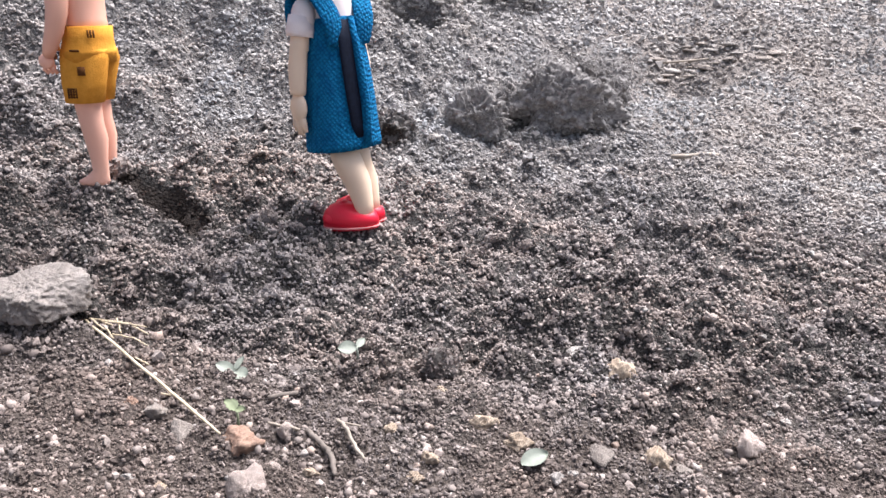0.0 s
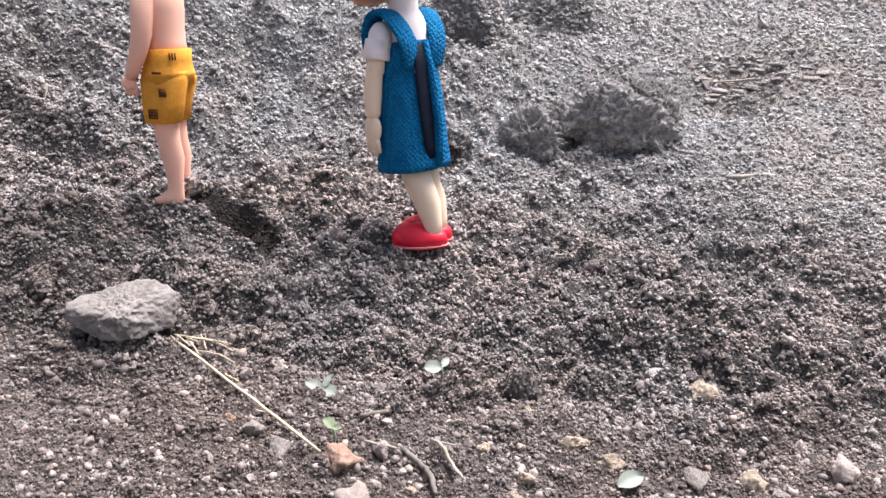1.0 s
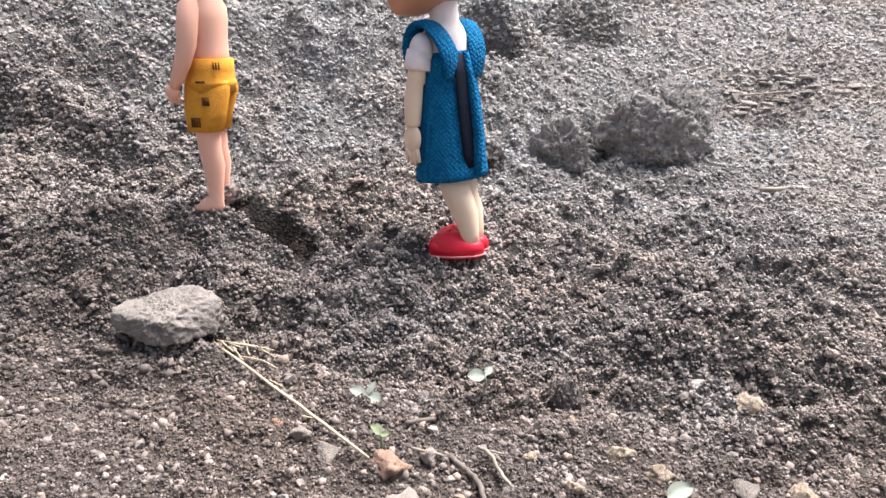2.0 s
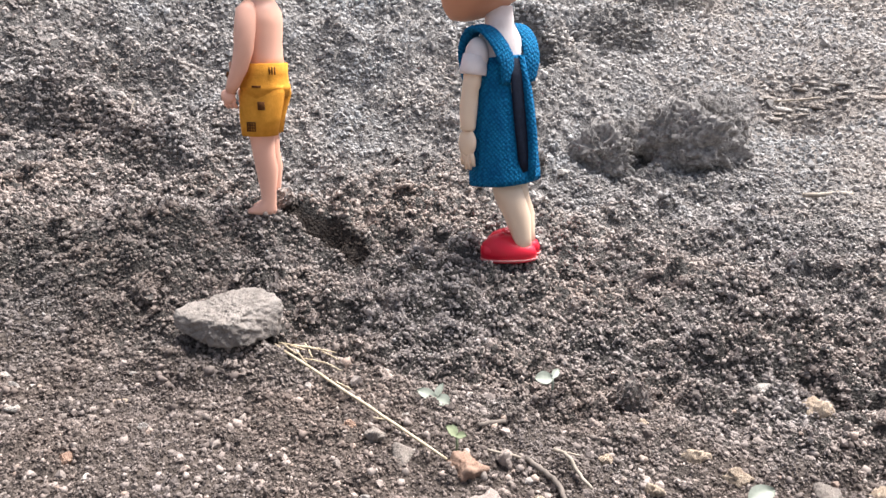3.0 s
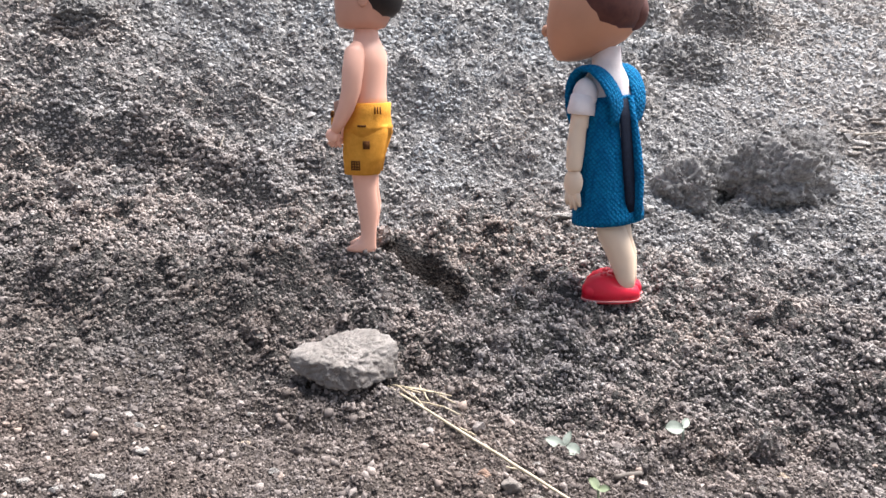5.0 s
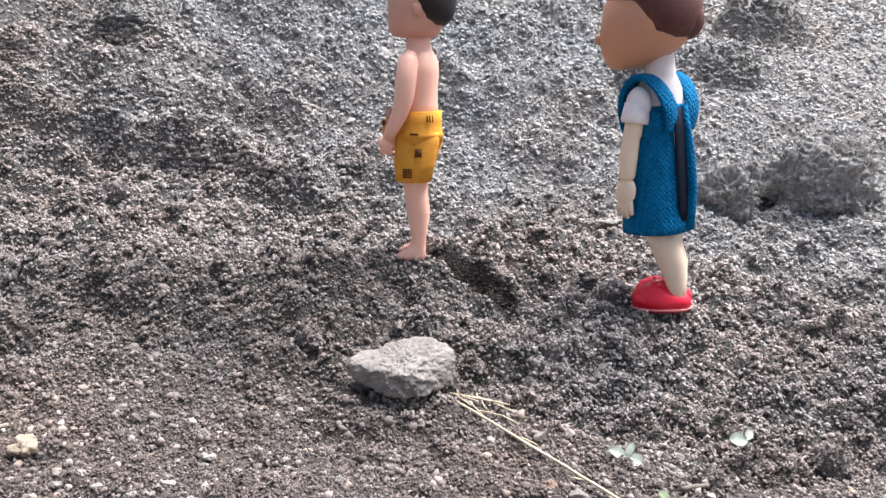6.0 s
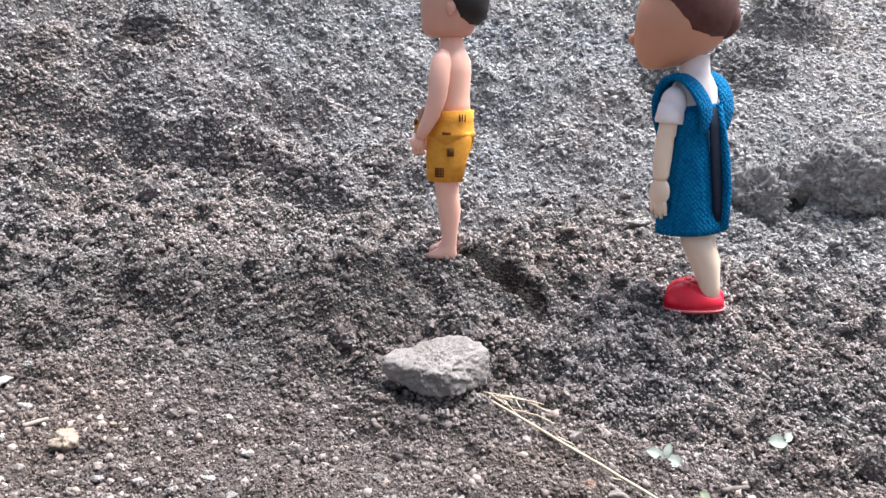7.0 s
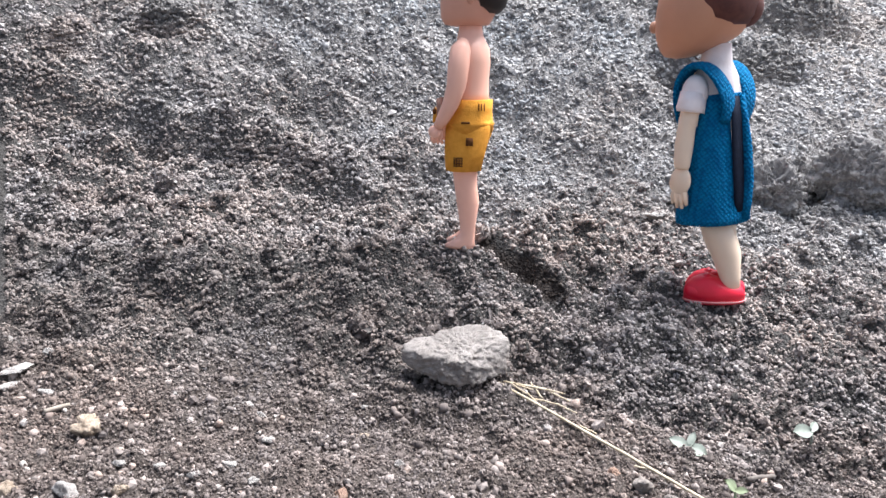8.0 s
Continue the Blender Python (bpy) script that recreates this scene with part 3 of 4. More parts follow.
clumps(8000, 0.0046, 0.0019, 9, (0.30, 0.85), 4)
scatter("gravel_granules", 205000, 0.00225, (0.27, 1.75), 1, (OCTA_V, OCTA_F), "rounded dark grey gravel granules covering the heap", "gravel", lift=0.1, spread=0.36, loft_up=1.35, clad=4000, far_size=0.06,
        keep=lambda x, y: 1 - 0.85 * np.clip((furrow(x, y, FURROWS[:2]) - 0.014) / 0.006, 0, 1))
scatter("gravel_grains", 25000, 0.0015, (0.26, 1.2), 6, (TETRA_V, TETRA_F), "fine dark grey grit between the granules", "gravel", spread=0.42, loft_up=0.6)
scatter("coarse_gravel", 3500, 0.0029, (0.60, 1.75), 2, (OCTA_V, OCTA_F), "coarser angular grey gravel lying on the slope", "gravel",
        keep=lambda x, y: ease(y, 0.66, 0.9))
scatter("soil_crumbs", 8000, 0.0036, (0.25, 0.56), 5, (ICO_V, ICO_F), "crumbs of brown soil in front of the heap", "soil", 0.0,
        keep=lambda x, y: 1 - heap(x, y), spread=0.45)
scatter("soil_pebbles", 4200, 0.0040, (0.25, 0.60), 3, (ICO_V, ICO_F), "small brown and pinkish pebbles pressed into the soil", "pebbles", 0.15,
        keep=lambda x, y: (1 - heap(x, y)) * (0.2 + 0.8 * ease(-y, -0.46, -0.30)), spread=0.6, round_off=True)


# ---- the rock ----
def build_rock():
    hull = bmesh.new()
    for p in ((0, 2, 4), (-1, -2, -6), (3, 8, 5), (9, -5, -14), (36, -17, -20), (55, -13, -17), (67, 0, -15), (16, -9, 2), (42, -15, 0), (20, 13, 11), (40, 17, 17),
              (60, 14, 18), (70, 8, 6), (6, 12, -16), (60, 22, -18), (30, 26, -12)):
        hull.verts.new((Vector(p) - Vector((36, 3, -2))) / 945)
    bmesh.ops.convex_hull(hull, input=hull.verts)
    hull.normal_update()
    planes = [(f.normal.copy(), max(0.004, f.normal.dot(f.calc_center_median()))) for f in hull.faces]
    hull.free()
    bm = hewn(planes, 6, 26.0, 0.06, 14.0, 3)
    bmesh.ops.scale(bm, vec=(0.98, 1, 0.80), verts=bm.verts)
    for v in bm.verts:
        c = v.co.copy()
        dent = max(0.0, 1 - (c - Vector((-0.016, 0.004, 0.010))).length / 0.016)
        v.co += c.normalized() * (0.0016 * noise.noise(c * 150) + 0.0011 * noise.noise(c * 380) - 0.0007 * abs(noise.noise(c * 700)) - 0.002 * dent)
    ob = part("rock", bm, ROCK)
    ob.matrix_world = pose(-0.256, 0.452, 0.0310)
    return tagged(ob, "pale grey rough wedge-shaped rock on the gravel", "rock")


build_rock()


# ---- single pebbles: x, y, width in millimetres ----
PEBBLES = {
    "terracotta": ((-0.099, 0.337, 18.5), (-0.162, 0.362, 7.1), (-0.298, 0.325, 8.4)),
    "brown": ((-0.131, 0.347, 11.3), (-0.147, 0.356, 10.7), (-0.018, 0.368, 5.3), (0.079, 0.337, 12.4), (0.116, 0.326, 9.4)),
    "pink": ((-0.078, 0.345, 10.2), (-0.088, 0.306, 18.8), (-0.027, 0.389, 7.8), (-0.080, 0.322, 7.1), (0.155, 0.343, 15.5), (0.171, 0.458, 8.1),
             (-0.311, 0.358, 5.5), (-0.334, 0.391, 6.3), (0.145, 0.369, 10.4), (-0.307, 0.370, 6.0)),
    "tan": ((-0.026, 0.352, 8.2), (-0.006, 0.331, 8.7), (-0.013, 0.318, 7.1), (-0.128, 0.306, 7.0), (-0.062, 0.320, 7.1), (-0.001, 0.388, 5.5), (0.105, 0.411, 19.0),
            (0.022, 0.361, 12.5), (0.038, 0.346, 12.2), (0.106, 0.336, 15.8), (-0.304, 0.397, 8.8), (-0.455, 0.357, 16.6), (-0.470, 0.307, 11.2),
            (-0.407, 0.309, 6.5)),
    "white": ((-0.145, 0.313, 6.3), (-0.099, 0.315, 4.8), (-0.133, 0.381, 4.6), (-0.022, 0.455, 4.4), (0.013, 0.418, 5.9), (0.127, 0.457, 7.8),
              (0.083, 0.437, 16.2), (0.209, 0.463, 6.7), (0.063, 0.326, 4.8), (0.054, 0.322, 8.9), (0.184, 0.370, 6.1), (0.198, 0.396, 6.5),
              (0.179, 0.377, 5.1), (0.158, 0.423, 3.8), (-0.380, 0.400, 9.2), (-0.366, 0.391, 7.2), (-0.354, 0.371, 6.2), (-0.312, 0.427, 4.5),
              (-0.529, 0.426, 7.4), (-0.538, 0.399, 14.9), (-0.540, 0.409, 16.4), (-0.436, 0.308, 12.1), (-0.400, 0.334, 5.7), (-0.376, 0.326, 5.8),
              (-0.346, 0.330, 6.3), (-0.364, 0.343, 5.9), (-0.426, 0.398, 4.6), (-0.578, 0.449, 6.6), (-0.510, 0.396, 7.4), (-0.422, 0.333, 6.2),
              (-0.276, 0.364, 6.4), (-0.095, 0.751, 22.0), (-0.009, 0.791, 13.0)),
}
PEBBLE_LABELS = {"terracotta": "small terracotta stone on the soil", "brown": "smooth grey-brown pebble on the soil", "pink": "pale pinkish pebble half sunk in soil",
                 "tan": "rough tan sandstone pebble on the ground", "white": "small whitish pebble lying on the ground"}


def build_pebbles():
    rng = random.Random(7)
    for kind, rows in PEBBLES.items():
        shapes = []
        for i in range(3):
            bm = hewn(facets(rng, 9, (1, 0.75, 0.5)), 4, 15.0, *((0.15, 6.0) if kind in ("brown", "white") else (0.18, 7.0) if kind == "pink" else (0.26, 7.0)), rng.random() * 20)
            me = bpy.data.meshes.new("pebble")
            bm.to_mesh(me)
            bm.free()
            me.materials.append(STONES[kind])
            me.polygons.foreach_set("use_smooth", [True] * len(me.polygons))
            shapes.append(me)
        for i, (x, y, mm) in enumerate(rows):
            s = mm / 2000 * 1.08
            ob = new("pebble", shapes[i % 3])
            thin = 0.45 if mm > 13 and kind == "white" else 1.0
            ob.matrix_world = pose(x, y, top(x, y) + 0.16 * s * thin, rng.uniform(-12, 12), rng.uniform(-12, 12), rng.uniform(-40, 40)) @ Matrix.Diagonal((s, s, s * thin, 1))
            tagged(ob, PEBBLE_LABELS[kind], "pebble", "loose pebbles")


build_pebbles()


# ---- clods of caked gravel: x, y, half width ----
CLODS = ((-0.249, 0.545, 0.0165), (-0.143, 0.595, 0.0115), (-0.157, 0.514, 0.0125), (-0.246, 0.731, 0.0175), (-0.002, 0.414, 0.0125), (-0.134, 0.871, 0.0110),
         (-0.576, 0.679, 0.0125), (-0.050, 0.793, 0.0210), (-0.259, 0.602, 0.0080), (-0.330, 0.490, 0.0090), (-0.178, 0.512, 0.0100))


def build_clods():
    rng = np.random.default_rng(11)
    for i, (x, y, r) in enumerate(CLODS):
        bm = hewn(facets(random.Random(40 + i), 10, (1, 0.8, 0.75)), 3, 7.0, 0.28, 8.0, 3 + i * 1.7)
        base = np.array([v.co[:] for v in bm.verts])
        faces = np.array([[v.index for v in f.verts] for f in bm.faces])
        bm.free()
        base *= r
        n = int(90 + 80000 * r)
        at = base[rng.integers(0, len(base), n)] * rng.uniform(0.93, 1.12, (n, 1)) + rng.normal(0, 0.0009, (n, 3))
        s = 0.0018 * y * np.clip(rng.lognormal(0, 0.45, n), 0.4, 2.2)
        v = TETRA_V[None] * (1 + rng.uniform(-0.38, 0.38, (n, 4, 3))) * s[:, None, None]
        v = np.einsum("nij,nkj->nki", turns(rng, n), v) + at[:, None]
        f = TETRA_F[None] + (np.arange(n) * 4)[:, None, None] + len(base)
        me = mesh_of("gravel_clod", np.concatenate([base, v.reshape(-1, 3)]), np.concatenate([faces, f.reshape(-1, 3)]), GRAIN, smooth=False)
        me.materials.append(CORE)
        me.polygons.foreach_set("material_index", np.repeat((1, 0), (len(faces), len(me.polygons) - len(faces))))
        ob = new("gravel_clod", me)
        ob.matrix_world = pose(x, y, top(x, y) + 0.25 * r, 0, 0, float(rng.uniform(-25, 25)))
        tagged(ob, "dark clod of caked gravel on the heap", "clod", "clods on the heap")


build_clods()


# ---- lumps of rooty earth on the slope ----
EARTH = m_plain("rooty earth", (0.13, 0.122, 0.116), (0.34, 0.32, 0.307), 260, 0.95, 0.1, 0.9)
ROOT = m_plain("grey rootlets", (0.16, 0.15, 0.142), (0.34, 0.32, 0.305), 200, 0.85, 0.2)


def earth_lump(x, y, z, size, seed, roots):
    """A ragged lump of caked earth clad in grit, with rootlets combed down over it."""
    rng = np.random.default_rng(seed)
    root = new("earth_lump")
    root.matrix_world = pose(x, y, z)
    bm = hewn(facets(random.Random(seed), 11, (1, 0.9, 0.9)), 6, 12.0, 0.26, 7.0, seed)
    for v in bm.verts:
        v.co = Vector(v.co[i] * size[i] for i in range(3))
        c = v.co.copy()
        comb = noise.noise(Vector((c.x * 300 + c.z * 60, c.y * 300, c.z * 70)))
        v.co += c.normalized() * (0.0024 * comb + 0.0016 * noise.noise(c * 330) + 0.003 * noise.noise(c * 90))
    bm.normal_update()
    skin_at = np.array([v.co[:] for v in bm.verts])
    way = np.array([v.normal[:] for v in bm.verts])
    part("body", bm, EARTH, root)
    n = int(1700 * size[0] / 0.05)
    pick = rng.integers(0, len(skin_at), n)
    s = 0.0011 * np.clip(rng.lognormal(0, 0.45, n), 0.4, 2.4)
    at = skin_at[pick] + way[pick] * (0.3 * s)[:, None] + rng.normal(0, 0.0007, (n, 3))
    v = OCTA_V[None] * (1 + rng.uniform(-0.4, 0.4, (n, 6, 3))) * s[:, None, None]
    v = np.einsum("nij,nkj->nki", turns(rng, n), v) + at[:, None]
    f = OCTA_F[None] + (np.arange(n) * 6)[:, None, None]
    grit = new("grit", mesh_of("grit", v.reshape(-1, 3), f.reshape(-1, 3), EARTH, smooth=False))
    grit.parent = root
    tagged(grit, kind="stuff")
    bm = bmesh.new()
    for i in range(roots):
        q, p0 = rng.uniform(-math.pi, math.pi * 0.15), rng.uniform(0.1, 1.2)
        p1 = p0 + rng.uniform(0.25, 0.75)
        lean, lift = rng.normal(0, 0.3), rng.uniform(0.98, 1.03)
        pts = []
        for j in range(6):
            k = j / 5
            p = p0 + (p1 - p0) * k
            a = q + lean * k
            d = np.array((math.sin(p) * math.cos(a), math.sin(p) * math.sin(a), math.cos(p)))
            near = np.argmax((skin_at / np.array(size)) @ d)
            pts.append(Vector(d * np.array(size) * (np.linalg.norm(skin_at[near] / np.array(size)) * lift)) + Vector(rng.normal(0, 0.0008, 3)))
        tube(bm, pts, [0.00022, 0.0003, 0.00033, 0.0003, 0.00022, 0.00015], 4)
    mat = part("root_mat", bm, ROOT, root, "fine grey rootlets combed downward")
    tagged(mat, "fine grey rootlets combed downward", kind="stuff")
    return tagged(root, "dark rooty lump of earth on the gravel slope", "earth lump", "earth lumps on the slope")


earth_lump(0.138, 0.870, 0.098, (0.056, 0.038, 0.044), 21, 60)
earth_lump(0.188, 0.915, 0.118, (0.036, 0.030, 0.034), 22, 28)
earth_lump(0.036, 0.848, 0.080, (0.036, 0.028, 0.028), 23, 26)
earth_lump(0.088, 0.893, 0.098, (0.024, 0.022, 0.020), 24, 12)


def slabs():
    """Thin pale flakes lying in rows on the dusty slope."""
    rng = random.Random(5)
    for i in range(24):
        x, y = rng.uniform(0.29, 0.46), rng.uniform(1.035, 1.085)
        s = rng.uniform(0.008, 0.019)
        ob = part("pale_flake", hewn(facets(rng, 9, (1, 0.6, 0.2)), 2, 10.0, 0.2, 5.0, i), STONES["brown" if i % 3 else "white"])
        ob.matrix_world = pose(x, y, top(x, y) + 0.003, rng.uniform(0, 22), rng.uniform(-8, 8), rng.uniform(-15, 15)) @ Matrix.Diagonal((s, s * 0.5, s * 0.24, 1))
        tagged(ob, "thin whitish stone flake on the dusty slope", "stone flake", "pale flakes")


slabs()


# ---- straw, twigs and sprouts ----
def lying(name, points, radius, material, label, category, lift=0.001, sides=7, bend=0.0, stiff=0.0):
    bm = bmesh.new()
    rng = random.Random(len(name) + int(abs(points[0][0]) * 1e4))
    path = []
    for (x0, y0), (x1, y1) in zip(points, points[1:]):
        for i in range(6):
            k = i / 6
            x, y = x0 + (x1 - x0) * k, y0 + (y1 - y0) * k
            path.append((x, y))
    path.append(points[-1])
    zs = np.array([top(x, y) for x, y in path])
    soft = np.convolve(np.pad(zs, 4, mode="edge"), np.ones(9) / 9, mode="valid")
    zs = np.maximum(soft, zs * 0.4 + soft * 0.6)
    if stiff:
        line = np.linspace(soft[0], soft[-1], len(zs))
        zs = line + stiff * max(0.0, float((soft - line).max()))
    zs = zs + lift + radius
    last = len(path) - 1
    pts = [(x + rng.uniform(-1, 1) * bend, y + rng.uniform(-1, 1) * bend, float(z)) for (x, y), z in zip(path, zs)]
    tube(bm, pts, [radius * (0.55 + 0.45 * min(1, 4 * (1 - i / (last + 1)))) for i in range(last + 1)], sides)
    return tagged(part(name, bm, material), label, category)


lying("straw_stalk", [(-0.229, 0.456), (-0.163, 0.390), (-0.108, 0.335)], 0.0009, STRAW, "long dry yellow straw stalk on the soil", "straw", 0.003, bend=0.0003, stiff=0.8)
for pts in ([(-0.226, 0.455), (-0.205, 0.452), (-0.186, 0.446)], [(-0.222, 0.457), (-0.206, 0.444)], [(-0.205, 0.440), (-0.190, 0.436), (-0.179, 0.428)],
            [(-0.215, 0.451), (-0.198, 0.448)], [(-0.212, 0.446), (-0.203, 0.436)], [(-0.208, 0.455), (-0.200, 0.441)], [(-0.196, 0.449), (-0.183, 0.440)],
            [(-0.222, 0.450), (-0.210, 0.441)], [(-0.178, 0.408), (-0.168, 0.402)], [(-0.150, 0.372), (-0.141, 0.369)]):
    lying("straw_piece", pts, 0.0005, STRAW, "short broken piece of dry straw", "straw", 0.0032, bend=0.0003, stiff=1.0)
lying("dry_stalk", [(-0.054, 0.352), (-0.048, 0.340), (-0.043, 0.332), (-0.037, 0.325)], 0.0010, PALE_STICK, "thin bleached stalk on the soil", "stalk", 0.0035, bend=0.0006)
lying("dry_stalk", [(-0.049, 0.343), (-0.041, 0.345)], 0.0005, PALE_STICK, "short bleached stalk on the soil", "stalk", 0.003)
lying("twig", [(-0.068, 0.345), (-0.059, 0.336), (-0.053, 0.326), (-0.050, 0.316)], 0.0015, TWIG, "bent grey-brown twig half buried in soil", "twig", 0.001, bend=0.0005)
lying("twig", [(-0.088, 0.348), (-0.071, 0.342)], 0.0008, PALE_STICK, "short pale twig on the soil", "twig", 0.003)
lying("twig", [(-0.093, 0.370), (-0.078, 0.376)], 0.0014, TWIG, "short dark twig on the soil", "twig", 0.002)
lying("twig", [(-0.492, 0.368), (-0.483, 0.379)], 0.0014, PALE_STICK, "short pale twig on the soil", "twig", 0.002)
lying("pale_stalk", [(0.300, 1.058), (0.365, 1.062)], 0.0014, PALE_STICK, "bleached stalk lying on the slope", "stalk", 0.002)
lying("pale_stalk", [(0.238, 0.780), (0.286, 0.774)], 0.0026, PALE_STICK, "pale flat stick on dusty ground", "stalk", 0.002)


def upright_stick():
    bm = bmesh.new()
    tube(bm, [(-0.452, 0.735, 0.105), (-0.453, 0.738, 0.120), (-0.4515, 0.742, 0.134), (-0.447, 0.745, 0.147)], [0.0011, 0.0010, 0.0009, 0.0006], 7)
    tagged(part("dry_grass", bm, PALE_STICK), "thin dry grass blade standing in the gravel", "dry grass")


upright_stick()


def leaf_blade(length, width, cup=0.25, rows=8, thick=0.0004, tooth=0.0):
    """A leaf along +x from its stalk, slightly cupped, with real thickness."""
    bm = bmesh.new()
    for side in (0, 1):
        grid = []
        for i in range(rows + 1):
            k = i / rows
            w = width / 2 * math.sin(math.pi * min(1, k * 0.94 + 0.05)) ** 0.7 * (1 + tooth * (i % 2))
            grid.append([bm.verts.new((k * length, w * s, cup * (abs(s) ** 2 * width / 2 - (k - 0.4) ** 2 * length * 0.6) - side * thick)) for s in (-1, -0.5, 0, 0.5, 1)])
        for a, b in zip(grid, grid[1:]):
            for j in range(4):
                q = (a[j], b[j], b[j + 1], a[j + 1])
                bm.faces.new(q if side == 0 else q[::-1])
    bmesh.ops.recalc_face_normals(bm, faces=bm.faces)
    return bm


def seedling(x, y, height, leaves, material, label, stem=0.0007):
    root = new("seedling")
    z = top(x, y)
    root.matrix_world = pose(x, y, z)
    bm = bmesh.new()
    tube(bm, [(0, 0, -0.003), (0.0004, 0, height * 0.5), (0, 0, height)], [stem * 1.2, stem, stem], 7)
    part("stem", bm, material, root)
    for length, width, up, turn, tooth, roll in leaves:
        ob = part("leaf", leaf_blade(length, width, tooth=tooth), material, root)
        ob.matrix_basis = pose(0, 0, height, roll, -up, turn)
    return tagged(root, label, "seedling", "seedlings in the gravel")


seedling(-0.050, 0.410, 0.009, [(0.0110, 0.0085, 4, 195, 0, -38), (0.0085, 0.0045, 20, 60, 0, 25)], LEAF, "pale green seedling with two round leaves")
seedling(-0.118, 0.397, 0.003, [(0.0115, 0.0070, 20, 172, 0, -30), (0.0105, 0.0090, -4, -35, 0, 20), (0.010, 0.0045, 38, 60, 0, 0)], LEAF, "low grey-green seedling with three leaves")
seedling(-0.104, 0.350, 0.010, [(0.0080, 0.0046, 48, 190, 0.25, -35), (0.0065, 0.0036, 20, -30, 0.25, 35), (0.006, 0.0034, 55, 130, 0.25, 0)], SPROUT, "tiny bright green sprout in the soil")


def fallen_leaf():
    ob = part("fallen_leaf", leaf_blade(0.0145, 0.0095, 0.35), LEAF)
    ob.matrix_world = pose(0.038, 0.328, top(0.045, 0.331) + 0.0035, 18, -14, 20)
    tagged(ob, "small pale green leaf on the soil", "leaf")


fallen_leaf()


# ---- the two dolls: facing -x, left side to -y ----
def boy_doll(at, turn):
    bm = bmesh.new()
    S, SHORTS, MARK, HEAD, CAP, BAG = range(6)
    for side, back in ((-1, 0.0), (1, -0.003)):
        y = side * 0.0105
        loft(bm, [(back - 0.006, y, 0.0, 0.0125, 0.0058), (back - 0.0055, y, 0.003, 0.0130, 0.0062), (back - 0.002, y, 0.007, 0.0092, 0.0058), (back + 0.001, y, 0.012, 0.0064, 0.0054),
                  (back + 0.001, y, 0.022, 0.0070, 0.0060), (back + 0.001, y, 0.038, 0.0094, 0.0078), (back - 0.001, y, 0.052, 0.0094, 0.0080),
                  (back - 0.002, y, 0.070, 0.0108, 0.0092), (back - 0.002, y, 0.085, 0.0110, 0.0095)], 18, S)
        loft(bm, [(back - 0.003, side * 0.0112, 0.067, 0.0142, 0.0122), (back - 0.003, side * 0.0112, 0.0672, 0.0150, 0.0130), (back - 0.002, side * 0.0108, 0.082, 0.0172, 0.0130), (0, side * 0.009, 0.100, 0.0190, 0.0130),
                  (0, side * 0.007, 0.108, 0.0185, 0.0125)], 22, SHORTS)
    loft(bm, [(0, 0, 0.098, 0.0192, 0.0222), (0.0, 0, 0.104, 0.0200, 0.0226), (0.0, 0, 0.1055, 0.0208, 0.0234), (0.0, 0, 0.1070, 0.0196, 0.0222), (0.001, 0, 0.116, 0.0178, 0.0212), (0.002, 0, 0.125, 0.0172, 0.0208), (0.002, 0, 0.1252, 0.0158, 0.0190)], 30, SHORTS)
    loft(bm, [(0.002, 0, 0.118, 0.0150, 0.0185), (0.001, 0, 0.130, 0.0145, 0.0180), (0.000, 0, 0.142, 0.0155, 0.0192), (0.000, 0, 0.155, 0.0165, 0.0212), (0.001, 0, 0.165, 0.0150, 0.0220),
              (0.001, 0, 0.171, 0.0120, 0.0170), (0.000, 0, 0.176, 0.0106, 0.0120), (0.0, 0, 0.182, 0.0096, 0.0096), (0.0, 0, 0.192, 0.0094, 0.0094)], 28, S)
    for side in (-1, 1):
        y = side
        tube(bm, [(-0.002, y * 0.0195, 0.172), (-0.004, y * 0.0225, 0.165), (-0.0055, y * 0.0245, 0.150), (-0.0070, y * 0.0252, 0.136), (-0.0115, y * 0.0250, 0.122), (-0.0185, y * 0.022, 0.110), (-0.0228, y * 0.019, 0.1035)],
             [0.0040, 0.0082, 0.0086, 0.0078, 0.0066, 0.0054, 0.0042], 16, S)
        ball(bm, (-0.0255, y * 0.018, 0.099), (0.0062, 0.0042, 0.0058), S, (0, 30, 0))
        for k in range(3):
            tube(bm, [(-0.0275 + 0.003 * k, y * (0.0175 - 0.001 * k), 0.0965), (-0.0290 + 0.0035 * k, y * 0.016, 0.0925), (-0.0270 + 0.0035 * k, y * 0.0145, 0.0895)], [0.0019, 0.0018, 0.0014], 8, S)
    # cloth bundle at the belt
    tube(bm, [(-0.0245, -0.009, 0.126), (-0.0235, -0.010, 0.112), (-0.0225, -0.012, 0.100)], [0.0022, 0.0026, 0.0022], 8, BAG)
    tube(bm, [(-0.0215, -0.013, 0.127), (-0.0215, -0.013, 0.110)], [0.0018, 0.0020], 8, BAG)
    tube(bm, [(-0.0260, -0.004, 0.118), (-0.0265, -0.004, 0.106)], [0.0042, 0.0046], 10, SHORTS)
    ball(bm, (-0.0285, -0.007, 0.1155), (0.0020, 0.0026, 0.0030), MARK, level=2)
    # printed patches, just proud of the cloth
    def patch(x, z, w, h, y):
        made = bmesh.ops.create_cube(bm, size=1.0, matrix=pose(x, y, z) @ Matrix.Diagonal((w, 0.0016, h, 1)))
        for f in {f for v in made["verts"] for f in v.link_faces}:
            f.material_index = MARK
    patch(0.0040, 0.0920, 0.0056, 0.0066, -0.0236)
